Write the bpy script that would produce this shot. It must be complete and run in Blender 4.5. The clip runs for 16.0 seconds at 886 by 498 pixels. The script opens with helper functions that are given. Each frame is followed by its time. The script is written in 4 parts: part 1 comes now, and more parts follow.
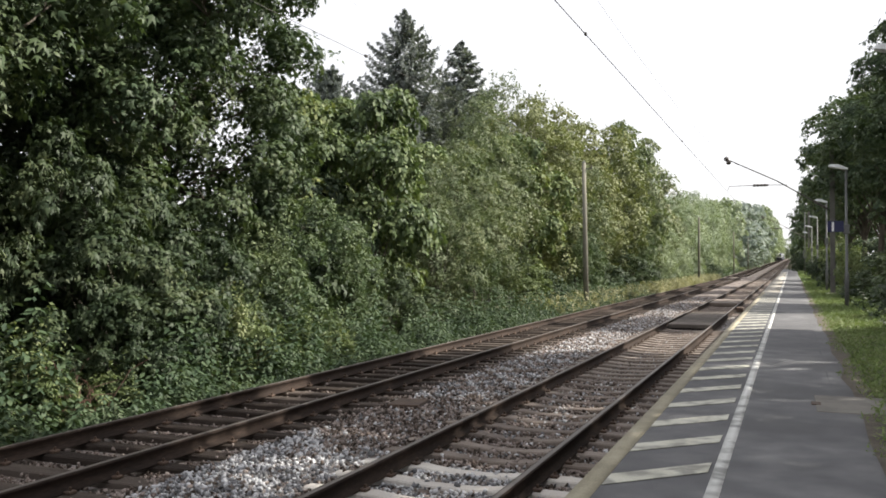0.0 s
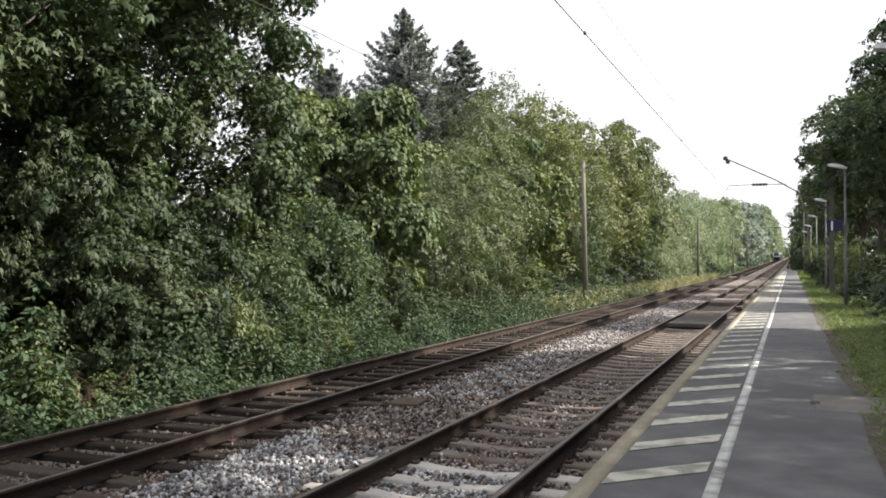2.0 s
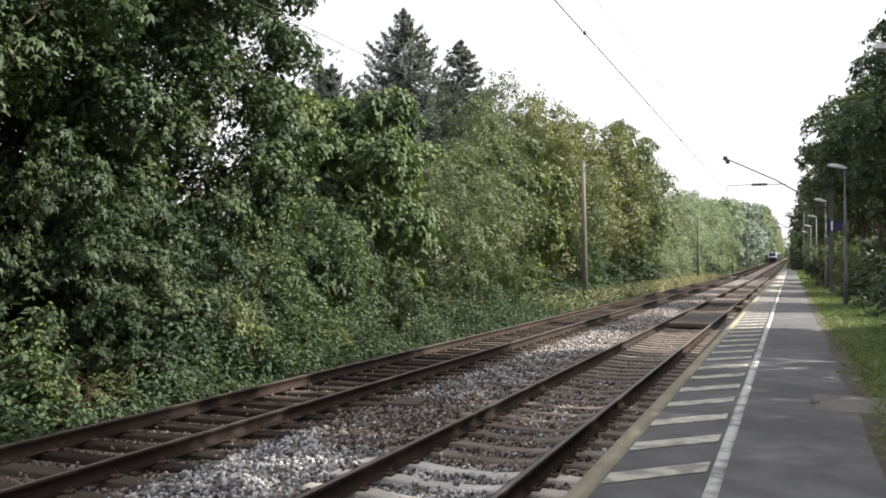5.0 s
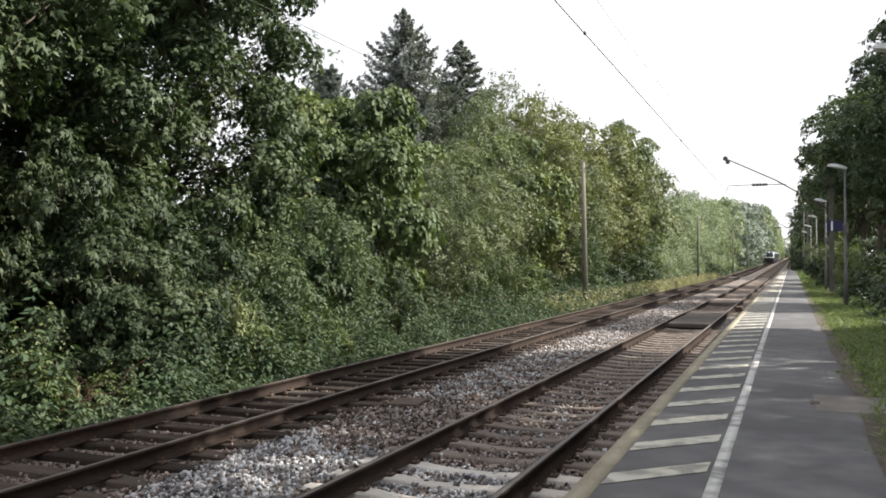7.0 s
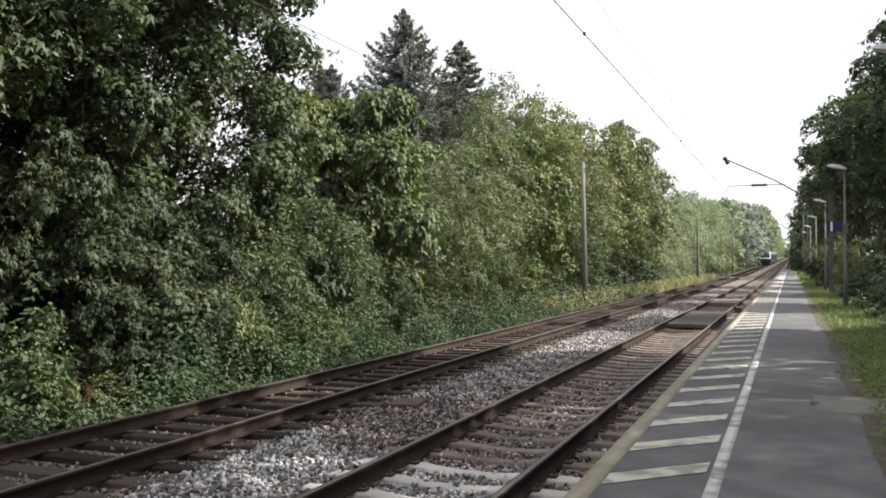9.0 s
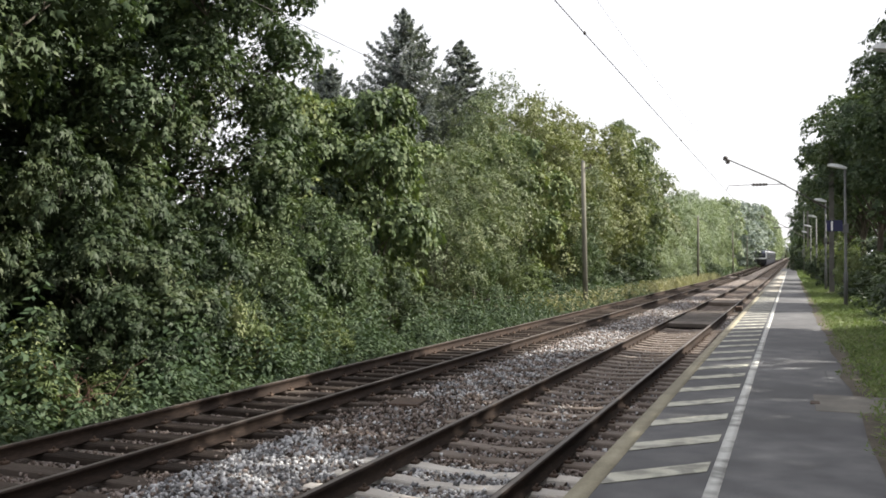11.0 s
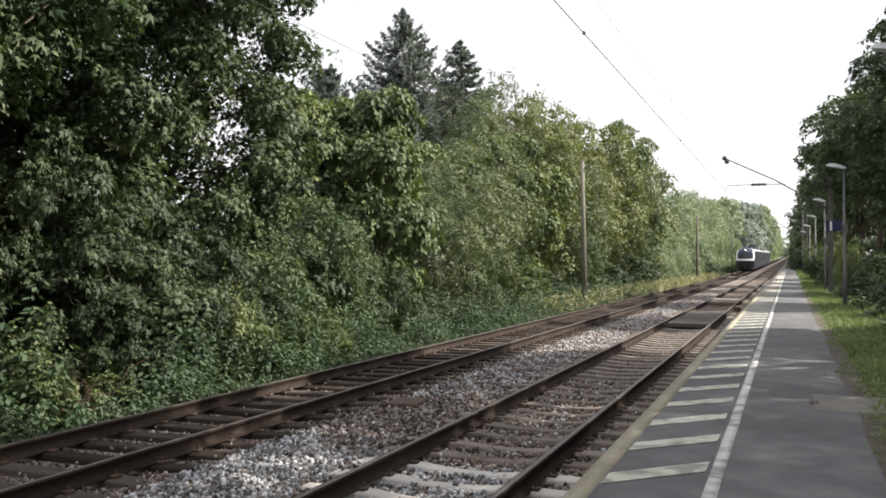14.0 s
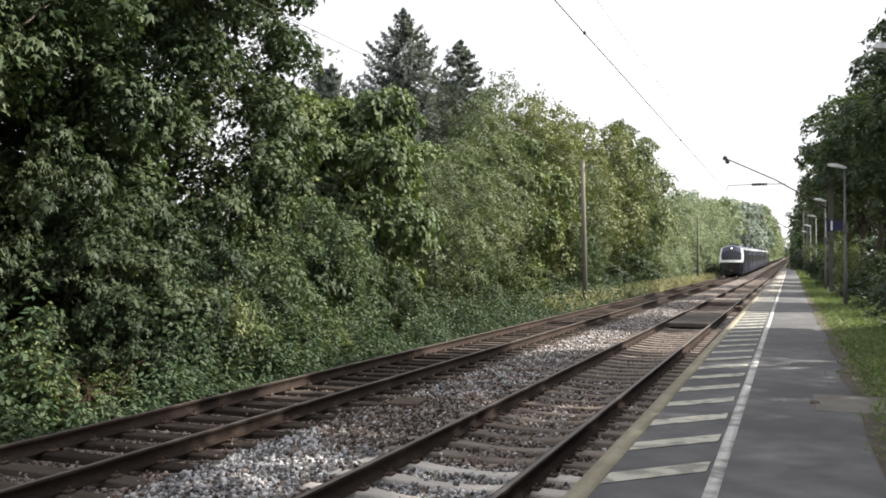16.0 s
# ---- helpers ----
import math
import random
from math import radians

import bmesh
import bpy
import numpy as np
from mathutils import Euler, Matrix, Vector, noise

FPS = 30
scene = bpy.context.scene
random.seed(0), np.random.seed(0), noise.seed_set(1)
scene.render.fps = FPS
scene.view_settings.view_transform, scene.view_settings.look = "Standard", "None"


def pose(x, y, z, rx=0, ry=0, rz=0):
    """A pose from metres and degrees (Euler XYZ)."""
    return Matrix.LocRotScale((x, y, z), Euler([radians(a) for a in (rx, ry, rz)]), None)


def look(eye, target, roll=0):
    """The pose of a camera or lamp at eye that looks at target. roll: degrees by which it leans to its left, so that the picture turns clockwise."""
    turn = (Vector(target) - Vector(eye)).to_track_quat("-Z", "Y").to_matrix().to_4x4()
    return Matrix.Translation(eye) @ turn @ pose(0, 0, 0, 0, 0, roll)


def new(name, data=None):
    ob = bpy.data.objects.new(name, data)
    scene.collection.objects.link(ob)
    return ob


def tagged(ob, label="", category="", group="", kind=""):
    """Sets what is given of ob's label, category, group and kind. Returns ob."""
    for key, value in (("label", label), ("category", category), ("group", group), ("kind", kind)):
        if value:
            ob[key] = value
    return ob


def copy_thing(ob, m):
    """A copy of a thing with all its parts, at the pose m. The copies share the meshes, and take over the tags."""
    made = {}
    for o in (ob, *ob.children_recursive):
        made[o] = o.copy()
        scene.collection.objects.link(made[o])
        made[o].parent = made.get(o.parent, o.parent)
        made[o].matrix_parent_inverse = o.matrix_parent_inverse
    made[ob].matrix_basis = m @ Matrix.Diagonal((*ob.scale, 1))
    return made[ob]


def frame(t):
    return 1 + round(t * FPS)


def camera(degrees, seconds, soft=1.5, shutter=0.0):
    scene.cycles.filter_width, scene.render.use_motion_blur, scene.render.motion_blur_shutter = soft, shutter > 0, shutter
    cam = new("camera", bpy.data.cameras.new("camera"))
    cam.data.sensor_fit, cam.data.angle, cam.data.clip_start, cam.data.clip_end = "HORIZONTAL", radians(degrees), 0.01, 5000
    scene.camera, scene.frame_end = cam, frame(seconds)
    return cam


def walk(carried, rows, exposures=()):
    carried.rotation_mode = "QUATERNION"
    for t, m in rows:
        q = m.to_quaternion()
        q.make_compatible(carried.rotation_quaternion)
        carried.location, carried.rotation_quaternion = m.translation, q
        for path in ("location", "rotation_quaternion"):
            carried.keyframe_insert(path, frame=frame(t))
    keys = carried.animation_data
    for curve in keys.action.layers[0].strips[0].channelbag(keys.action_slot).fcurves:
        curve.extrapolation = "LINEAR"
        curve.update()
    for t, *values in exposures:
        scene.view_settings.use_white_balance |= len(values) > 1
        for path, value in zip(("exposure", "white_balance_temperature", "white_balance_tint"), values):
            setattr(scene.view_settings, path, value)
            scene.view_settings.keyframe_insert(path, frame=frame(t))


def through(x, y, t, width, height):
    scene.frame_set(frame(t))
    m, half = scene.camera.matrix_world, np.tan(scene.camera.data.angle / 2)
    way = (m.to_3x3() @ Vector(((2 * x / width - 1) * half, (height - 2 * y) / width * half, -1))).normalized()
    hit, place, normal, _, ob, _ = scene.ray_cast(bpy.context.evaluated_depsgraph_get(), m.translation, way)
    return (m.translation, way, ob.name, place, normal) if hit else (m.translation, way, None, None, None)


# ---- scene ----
# The camera is held by hand at one spot on the platform and only trembles.
cam = camera(54.58, 16.0, soft=1.75)
HOLD = [(0.0, 90.881, 22.055),
        (0.5, 90.847, 22.002),
        (1.0, 90.833, 22.024),
        (1.5, 90.872, 22.113),
        (2.0, 90.828, 22.006),
        (2.5, 90.886, 22.059),
        (3.0, 90.828, 21.952),
        (3.5, 90.828, 21.957),
        (4.0, 90.828, 21.979),
        (6.5, 90.824, 22.002),
        (7.0, 90.838, 22.002),
        (7.5, 90.828, 21.997),
        (8.0, 90.828, 21.997),
        (8.5, 90.824, 22.028),
        (9.0, 90.862, 21.979),
        (11.5, 90.828, 22.002),
        (12.0, 90.828, 21.984),
        (12.5, 90.828, 22.002),
        (13.0, 90.771, 21.997),
        (13.5, 90.828, 21.948),
        (14.0, 90.824, 21.948),
        (14.5, 90.828, 22.002),
        (15.0, 90.824, 22.002),
        (15.5, 90.824, 22.002),
        (16.0, 90.814, 21.983)]
walk(cam, [(t, pose(0, 0, 1.97, rx, 0, rz)) for t, rx, rz in HOLD], exposures=[(0, 0.95), (16, 0.95)])

# ---- light: bright hazy sky, veiled sun from the platform side ----
SUN_EL, SUN_AZ = 42.0, 66.0          # azimuth clockwise from the track's direction (+Y)
world = bpy.data.worlds.new("sky")
scene.world = world
world.use_nodes = True
wn, wl = world.node_tree.nodes, world.node_tree.links
sky = wn.new("ShaderNodeTexSky")
sky.sky_type, sky.sun_disc = "NISHITA", False
sky.sun_elevation, sky.sun_rotation = radians(SUN_EL), radians(SUN_AZ)
sky.dust_density, sky.air_density = 4.0, 1.0
veil = wn.new("ShaderNodeMix")
veil.data_type = "RGBA"
veil.inputs["Factor"].default_value = 0.75
veil.inputs["B"].default_value = (11.4, 11.3, 11.6, 1)
wl.new(sky.outputs["Color"], veil.inputs["A"])
wl.new(veil.outputs["Result"], wn["Background"].inputs["Color"])
wn["Background"].inputs["Strength"].default_value = 0.066
sun = new("sun", bpy.data.lights.new("sun", "SUN"))
sun.data.energy, sun.data.angle, sun.data.color = 5.0, radians(0.7), (1.0, 0.94, 0.84)
el, az = radians(SUN_EL), radians(SUN_AZ)
SUN_FROM = Vector((math.sin(az) * math.cos(el), math.cos(az) * math.cos(el), math.sin(el)))
sun.matrix_world = look(SUN_FROM * 60, (0, 0, 0))

rng = np.random.default_rng(7)


# ---- materials ----
def material(name, colors, scale=4.0, fine=40.0, rough=0.8, metal=0.0, bump=0.3, depth=0.01, random_object=0.0,
             island=0.0, stain=None, stain_scale=0.6, stain_amount=0.5, stretch=(1, 1, 1), rough_vary=0.1):
    """Colours mixed by coarse and fine noise in world metres, with relief, stains and variation from piece to piece."""
    m = bpy.data.materials.new(name)
    m.use_nodes = True
    n, l = m.node_tree.nodes, m.node_tree.links
    b = n["Principled BSDF"]
    geo = n.new("ShaderNodeNewGeometry")
    mp = n.new("ShaderNodeMapping")
    mp.inputs["Scale"].default_value = stretch
    l.new(geo.outputs["Position"], mp.inputs["Vector"])

    def tex(s, detail=4):
        t = n.new("ShaderNodeTexNoise")
        t.inputs["Scale"].default_value, t.inputs["Detail"].default_value = s, detail
        l.new(mp.outputs["Vector"], t.inputs["Vector"])
        return t
    coarse, grain = tex(scale), tex(fine, 3)
    mixf = n.new("ShaderNodeMath")
    mixf.operation = "MULTIPLY_ADD"
    mixf.inputs[1].default_value, mixf.inputs[2].default_value = 0.55, 0.0
    l.new(coarse.outputs["Fac"], mixf.inputs[0])
    add = n.new("ShaderNodeMath")
    add.operation = "MULTIPLY_ADD"
    add.inputs[1].default_value = 0.45
    l.new(grain.outputs["Fac"], add.inputs[0])
    l.new(mixf.outputs[0], add.inputs[2])
    fac = add.outputs[0]
    for amount, source in ((random_object, "ob"), (island, "geo")):
        if amount:
            src = n.new("ShaderNodeObjectInfo").outputs["Random"] if source == "ob" else geo.outputs["Random Per Island"]
            a2 = n.new("ShaderNodeMath")
            a2.operation = "SUBTRACT"
            a2.inputs[1].default_value = 0.5
            l.new(src, a2.inputs[0])
            a3 = n.new("ShaderNodeMath")
            a3.operation = "MULTIPLY_ADD"
            a3.inputs[1].default_value = amount
            l.new(a2.outputs[0], a3.inputs[0])
            l.new(fac, a3.inputs[2])
            fac = a3.outputs[0]
    ramp = n.new("ShaderNodeValToRGB")
    e = ramp.color_ramp.elements
    while len(e) < len(colors):
        e.new(0.5)
    for i, c in enumerate(colors):
        e[i].position = 0.35 + 0.30 * i / max(1, len(colors) - 1)
        e[i].color = (*c, 1)
    l.new(fac, ramp.inputs["Fac"])
    out = ramp.outputs["Color"]
    if stain:
        st = tex(stain_scale, 5)
        sr = n.new("ShaderNodeValToRGB")
        sr.color_ramp.elements[0].position, sr.color_ramp.elements[1].position = 0.46, 0.62
        sr.color_ramp.elements[1].color = (stain_amount,) * 3 + (1,)
        sr.color_ramp.elements[0].color = (0, 0, 0, 1)
        l.new(st.outputs["Fac"], sr.inputs["Fac"])
        mx = n.new("ShaderNodeMix")
        mx.data_type = "RGBA"
        l.new(sr.outputs["Color"], mx.inputs["Factor"])
        l.new(out, mx.inputs["A"])
        mx.inputs["B"].default_value = (*stain, 1)
        out = mx.outputs["Result"]
    l.new(out, b.inputs["Base Color"])
    b.inputs["Metallic"].default_value = metal
    rr = n.new("ShaderNodeMapRange")
    rr.inputs["To Min"].default_value, rr.inputs["To Max"].default_value = max(0, rough - rough_vary), min(1, rough + rough_vary)
    l.new(grain.outputs["Fac"], rr.inputs["Value"])
    l.new(rr.outputs["Result"], b.inputs["Roughness"])
    if bump:
        bp = n.new("ShaderNodeBump")
        bp.inputs["Strength"].default_value, bp.inputs["Distance"].default_value = bump, depth
        l.new(grain.outputs["Fac"], bp.inputs["Height"])
        l.new(bp.outputs["Normal"], b.inputs["Normal"])
    return m


def leaf_material(name, colors, patch=0.5, through=0.2, rough=0.55, gloss=0.24):
    """Leaves that differ one by one and in patches, and let some light through."""
    m = bpy.data.materials.new(name)
    m.use_nodes = True
    n, l = m.node_tree.nodes, m.node_tree.links
    b = n["Principled BSDF"]
    geo = n.new("ShaderNodeNewGeometry")
    info = n.new("ShaderNodeObjectInfo")
    t = n.new("ShaderNodeTexNoise")
    t.inputs["Scale"].default_value, t.inputs["Detail"].default_value = patch, 2
    l.new(geo.outputs["Position"], t.inputs["Vector"])
    a = n.new("ShaderNodeMath")
    a.operation = "MULTIPLY_ADD"
    a.inputs[1].default_value = 0.34
    l.new(geo.outputs["Random Per Island"], a.inputs[0])
    s = n.new("ShaderNodeMath")
    s.operation = "MULTIPLY_ADD"
    s.inputs[1].default_value, s.inputs[2].default_value = 1.0, -0.24
    l.new(t.outputs["Fac"], s.inputs[0])
    l.new(s.outputs[0], a.inputs[2])
    o = n.new("ShaderNodeMath")
    o.operation = "MULTIPLY_ADD"
    o.inputs[1].default_value = 0.22
    l.new(info.outputs["Random"], o.inputs[0])
    l.new(a.outputs[0], o.inputs[2])
    ramp = n.new("ShaderNodeValToRGB")
    e = ramp.color_ramp.elements
    while len(e) < len(colors):
        e.new(0.5)
    for i, c in enumerate(colors):
        e[i].position = 0.1 + 0.85 * i / (len(colors) - 1)
        e[i].color = (c[0], c[1], c[2] * 1.36, 1)
    l.new(o.outputs[0], ramp.inputs["Fac"])
    l.new(ramp.outputs["Color"], b.inputs["Base Color"])
    b.inputs["Roughness"].default_value = rough
    b.inputs["Specular IOR Level"].default_value = gloss
    tr = n.new("ShaderNodeBsdfTranslucent")
    hue = n.new("ShaderNodeMix")
    hue.data_type, hue.blend_type = "RGBA", "MULTIPLY"
    hue.inputs["Factor"].default_value = 1
    hue.inputs["B"].default_value = (1.25, 1.33, 0.68, 1)
    l.new(ramp.outputs["Color"], hue.inputs["A"])
    l.new(hue.outputs["Result"], tr.inputs["Color"])
    mix = n.new("ShaderNodeMixShader")
    mix.inputs[0].default_value = through
    l.new(b.outputs[0], mix.inputs[1])
    l.new(tr.outputs[0], mix.inputs[2])
    l.new(mix.outputs[0], n["Material Output"].inputs["Surface"])
    return m


M = dict(
    earth=material("earth", [(0.05, 0.04, 0.025), (0.09, 0.075, 0.045), (0.06, 0.08, 0.03)], 1.5, 25, 0.95, bump=0.6, depth=0.03),
    ballast_bed=material("ballast_bed", [(0.08, 0.062, 0.05), (0.19, 0.158, 0.14), (0.31, 0.295, 0.29)], 2.2, 26, 0.95, bump=1.0, depth=0.04),
    stone_grey=material("stone_grey", [(0.15, 0.15, 0.157), (0.38, 0.385, 0.40), (0.56, 0.56, 0.575)], 3, 60, 0.85, island=0.75, bump=0.4),
    stone_brown=material("stone_brown", [(0.055, 0.04, 0.031), (0.165, 0.123, 0.10), (0.31, 0.26, 0.235)], 2, 60, 0.9, island=0.75, bump=0.4),
    rail_rust=material("rail_rust", [(0.016, 0.011, 0.009), (0.033, 0.023, 0.018), (0.062, 0.042, 0.032)], 3, 50, 0.85, bump=0.3, stretch=(1, 0.2, 1)),
    rail_top=material("rail_top", [(0.10, 0.085, 0.075), (0.17, 0.15, 0.135)], 1, 30, 0.55, metal=0.5, bump=0.1, stretch=(1, 0.1, 1)),
    concrete_old=material("concrete_old", [(0.13, 0.105, 0.09), (0.20, 0.165, 0.14), (0.25, 0.21, 0.18)], 2.5, 60, 0.9, random_object=0.25, bump=0.4, stain=(0.09, 0.065, 0.05), stain_scale=2.0),
    concrete_new=material("concrete_new", [(0.42, 0.39, 0.36), (0.55, 0.52, 0.48), (0.62, 0.59, 0.55)], 3, 70, 0.85, random_object=0.15, bump=0.25, stain=(0.32, 0.27, 0.22), stain_scale=3.0, stain_amount=0.4),
    wood_sleeper=material("wood_sleeper", [(0.03, 0.023, 0.019), (0.06, 0.047, 0.038), (0.10, 0.082, 0.07)], 3, 40, 0.92, random_object=0.4, bump=0.7, depth=0.015, stretch=(0.25, 3, 2)),
    iron=material("iron", [(0.05, 0.032, 0.022), (0.10, 0.062, 0.042)], 5, 60, 0.8, bump=0.3),
    asphalt=material("asphalt", [(0.085, 0.085, 0.089), (0.125, 0.125, 0.13), (0.185, 0.184, 0.186)], 2.6, 120, 0.85, bump=0.6, depth=0.006, stain=(0.08, 0.08, 0.084), stain_scale=0.55, stain_amount=0.85, rough_vary=0.14),
    asphalt_patch=material("asphalt_patch", [(0.12, 0.112, 0.10), (0.17, 0.158, 0.14), (0.21, 0.195, 0.17)], 3.5, 70, 0.85, bump=0.3, depth=0.004),
    asphalt_dark=material("asphalt_dark", [(0.06, 0.06, 0.062), (0.09, 0.09, 0.092), (0.12, 0.12, 0.12)], 1.8, 110, 0.8, bump=0.5, depth=0.006),
    board=material("board", [(0.06, 0.05, 0.043), (0.09, 0.076, 0.065), (0.13, 0.11, 0.095)], 2.0, 60, 0.9, random_object=0.3, bump=0.5),
    train_door=material("train_door", [(0.20, 0.22, 0.27), (0.27, 0.29, 0.34)], 1.5, 20, 0.35, bump=0.03),
    sand=material("sand", [(0.05, 0.042, 0.032), (0.085, 0.071, 0.053), (0.13, 0.11, 0.083)], 3.0, 60, 0.95, bump=0.6, depth=0.01),
    edge_slab=material("edge_slab", [(0.24, 0.225, 0.195), (0.32, 0.30, 0.265), (0.38, 0.36, 0.32)], 1.2, 50, 0.85, random_object=0.3, bump=0.3, stain=(0.2, 0.18, 0.15), stain_scale=0.8),
    kerb=material("kerb", [(0.20, 0.19, 0.17), (0.30, 0.28, 0.25)], 2, 60, 0.9, bump=0.3),
    paint_yellow=material("paint_yellow", [(0.22, 0.195, 0.135), (0.31, 0.28, 0.20), (0.38, 0.345, 0.26)], 2.5, 60, 0.8, bump=0.25, stain=(0.2, 0.18, 0.13), stain_scale=1.6, stain_amount=0.6),
    paint_hatch=material("paint_hatch", [(0.42, 0.41, 0.34), (0.52, 0.51, 0.43), (0.58, 0.57, 0.50)], 3, 70, 0.75, bump=0.25, stain=(0.20, 0.195, 0.17), stain_scale=5, stain_amount=0.85),
    paint_white=material("paint_white", [(0.50, 0.50, 0.48), (0.62, 0.62, 0.60)], 3, 60, 0.7, bump=0.25, stain=(0.22, 0.22, 0.21), stain_scale=4, stain_amount=0.9),
    bark=material("bark", [(0.045, 0.037, 0.03), (0.09, 0.075, 0.06), (0.14, 0.12, 0.10)], 3, 30, 0.95, bump=0.8, depth=0.02, stretch=(1, 1, 0.3)),
    pole_wood=material("pole_wood", [(0.10, 0.096, 0.076), (0.145, 0.138, 0.11), (0.195, 0.185, 0.15)], 2, 35, 0.9, bump=0.4, stretch=(1, 1, 0.12)),
    galvanised=material("galvanised", [(0.11, 0.113, 0.113), (0.175, 0.178, 0.175)], 2, 30, 0.6, metal=0.3, bump=0.15),
    mast_steel=material("mast_steel", [(0.09, 0.086, 0.078), (0.145, 0.138, 0.125)], 2, 30, 0.7, metal=0.2, bump=0.2),
    lamp_grey=material("lamp_grey", [(0.55, 0.57, 0.58), (0.66, 0.68, 0.69)], 2, 30, 0.45, bump=0.05),
    wire=material("wire", [(0.05, 0.05, 0.05), (0.09, 0.08, 0.075)], 2, 30, 0.6, metal=0.5, bump=0),
    insulator=material("insulator", [(0.045, 0.038, 0.033), (0.07, 0.058, 0.05)], 4, 30, 0.35, bump=0),
    sign_blue=material("sign_blue", [(0.008, 0.010, 0.055), (0.012, 0.015, 0.075)], 3, 20, 0.4, bump=0),
    sign_white=material("sign_white", [(0.75, 0.76, 0.78), (0.8, 0.8, 0.82)], 3, 20, 0.4, bump=0),
    train_white=material("train_white", [(0.80, 0.81, 0.82), (0.86, 0.87, 0.88)], 1.5, 20, 0.35, bump=0.03),
    train_navy=material("train_navy", [(0.022, 0.026, 0.055), (0.035, 0.042, 0.08)], 1.5, 20, 0.3, bump=0.03),
    train_black=material("train_black", [(0.012, 0.013, 0.016), (0.02, 0.021, 0.025)], 1.5, 20, 0.3, bump=0.03),
    train_grey=material("train_grey", [(0.30, 0.31, 0.33), (0.42, 0.43, 0.45)], 1.5, 20, 0.4, bump=0.05),
    train_glass=material("train_glass", [(0.012, 0.014, 0.018), (0.02, 0.023, 0.03)], 1.5, 20, 0.3, bump=0),
    oak_leaf=leaf_material("oak_leaf", [(0.017, 0.03, 0.015), (0.043, 0.069, 0.028), (0.08, 0.113, 0.041), (0.13, 0.154, 0.055)], 0.5, gloss=0.28),
    maple_leaf=leaf_material("maple_leaf", [(0.03, 0.05, 0.021), (0.085, 0.122, 0.04), (0.15, 0.188, 0.056), (0.24, 0.245, 0.07)], 0.45),
    willow_leaf=leaf_material("willow_leaf", [(0.046, 0.068, 0.03), (0.105, 0.136, 0.055), (0.16, 0.188, 0.077), (0.225, 0.232, 0.10)], 0.5),
    sallow_leaf=leaf_material("sallow_leaf", [(0.028, 0.053, 0.021), (0.066, 0.10, 0.036), (0.108, 0.144, 0.052), (0.155, 0.182, 0.072)], 0.8),
    # pale willow green with the haze of distance mixed into the colour
    hazed_willow_leaf=leaf_material("hazed_willow_leaf", [(0.112, 0.148, 0.068), (0.185, 0.232, 0.108), (0.26, 0.306, 0.152), (0.325, 0.355, 0.195)], 0.12),
    # greyer still: haze over the far row painted into the leaves
    hazed_grey_leaf=leaf_material("hazed_grey_leaf", [(0.095, 0.125, 0.085), (0.145, 0.185, 0.12), (0.20, 0.24, 0.155), (0.25, 0.285, 0.19)], 0.12),
    elder_leaf=leaf_material("elder_leaf", [(0.06, 0.085, 0.03), (0.115, 0.15, 0.048), (0.15, 0.185, 0.06), (0.22, 0.235, 0.09)], 1.5, through=0.25),
    birch_leaf=leaf_material("birch_leaf", [(0.065, 0.08, 0.03), (0.135, 0.155, 0.05), (0.185, 0.205, 0.07), (0.235, 0.225, 0.088)], 0.35),
    # the shade under the trees is put into this leaf colour
    shaded_hazel_leaf=leaf_material("shaded_hazel_leaf", [(0.011, 0.02, 0.009), (0.03, 0.048, 0.019), (0.06, 0.084, 0.032), (0.105, 0.125, 0.047)], 0.9),
    weed_leaf=leaf_material("weed_leaf", [(0.02, 0.036, 0.016), (0.043, 0.07, 0.028), (0.075, 0.108, 0.042), (0.125, 0.145, 0.065)], 1.2),
    grass_blade=leaf_material("grass_blade", [(0.07, 0.105, 0.032), (0.13, 0.185, 0.05), (0.19, 0.25, 0.07), (0.28, 0.27, 0.12)], 0.7),
    dry_grass=leaf_material("dry_grass", [(0.17, 0.185, 0.075), (0.30, 0.29, 0.125), (0.42, 0.38, 0.19)], 1.2),
    bramble_dry=leaf_material("bramble_dry", [(0.07, 0.035, 0.02), (0.14, 0.08, 0.045), (0.22, 0.14, 0.09)], 1.5, through=0.1),
    spruce_needle=leaf_material("spruce_needle", [(0.065, 0.08, 0.058), (0.115, 0.135, 0.095), (0.17, 0.185, 0.135)], 0.6, through=0.2),
)

for dull in ("rail_rust", "wood_sleeper", "ballast_bed"):
    M[dull].node_tree.nodes["Principled BSDF"].inputs["Specular IOR Level"].default_value = 0.2


# ---- helpers of this scene ----
def rise(y):
    """The line climbs gently far off."""
    return max(0.0072 * min(max(y - 110.0, 0.0), 700.0) - 0.05 * max(y - 815.0, 0.0), 0.0)


def bend(y):
    """and bears slightly to the platform side."""
    return 0.003 * min(max(y - 110.0, 0.0), 900.0)


def quads(name, verts, faces, mat, smooth=False):
    me = bpy.data.meshes.new(name)
    v, f = np.asarray(verts, np.float32), np.asarray(faces, np.int32)
    k = f.shape[1]
    me.vertices.add(len(v))
    me.vertices.foreach_set("co", v.ravel())
    me.loops.add(f.size)
    me.loops.foreach_set("vertex_index", f.ravel())
    me.polygons.add(len(f))
    me.polygons.foreach_set("loop_start", np.arange(0, f.size, k, dtype=np.int32))
    if smooth:
        me.polygons.foreach_set("use_smooth", np.ones(len(f), bool))
    me.update(calc_edges=True)
    me.materials.append(mat)
    return me


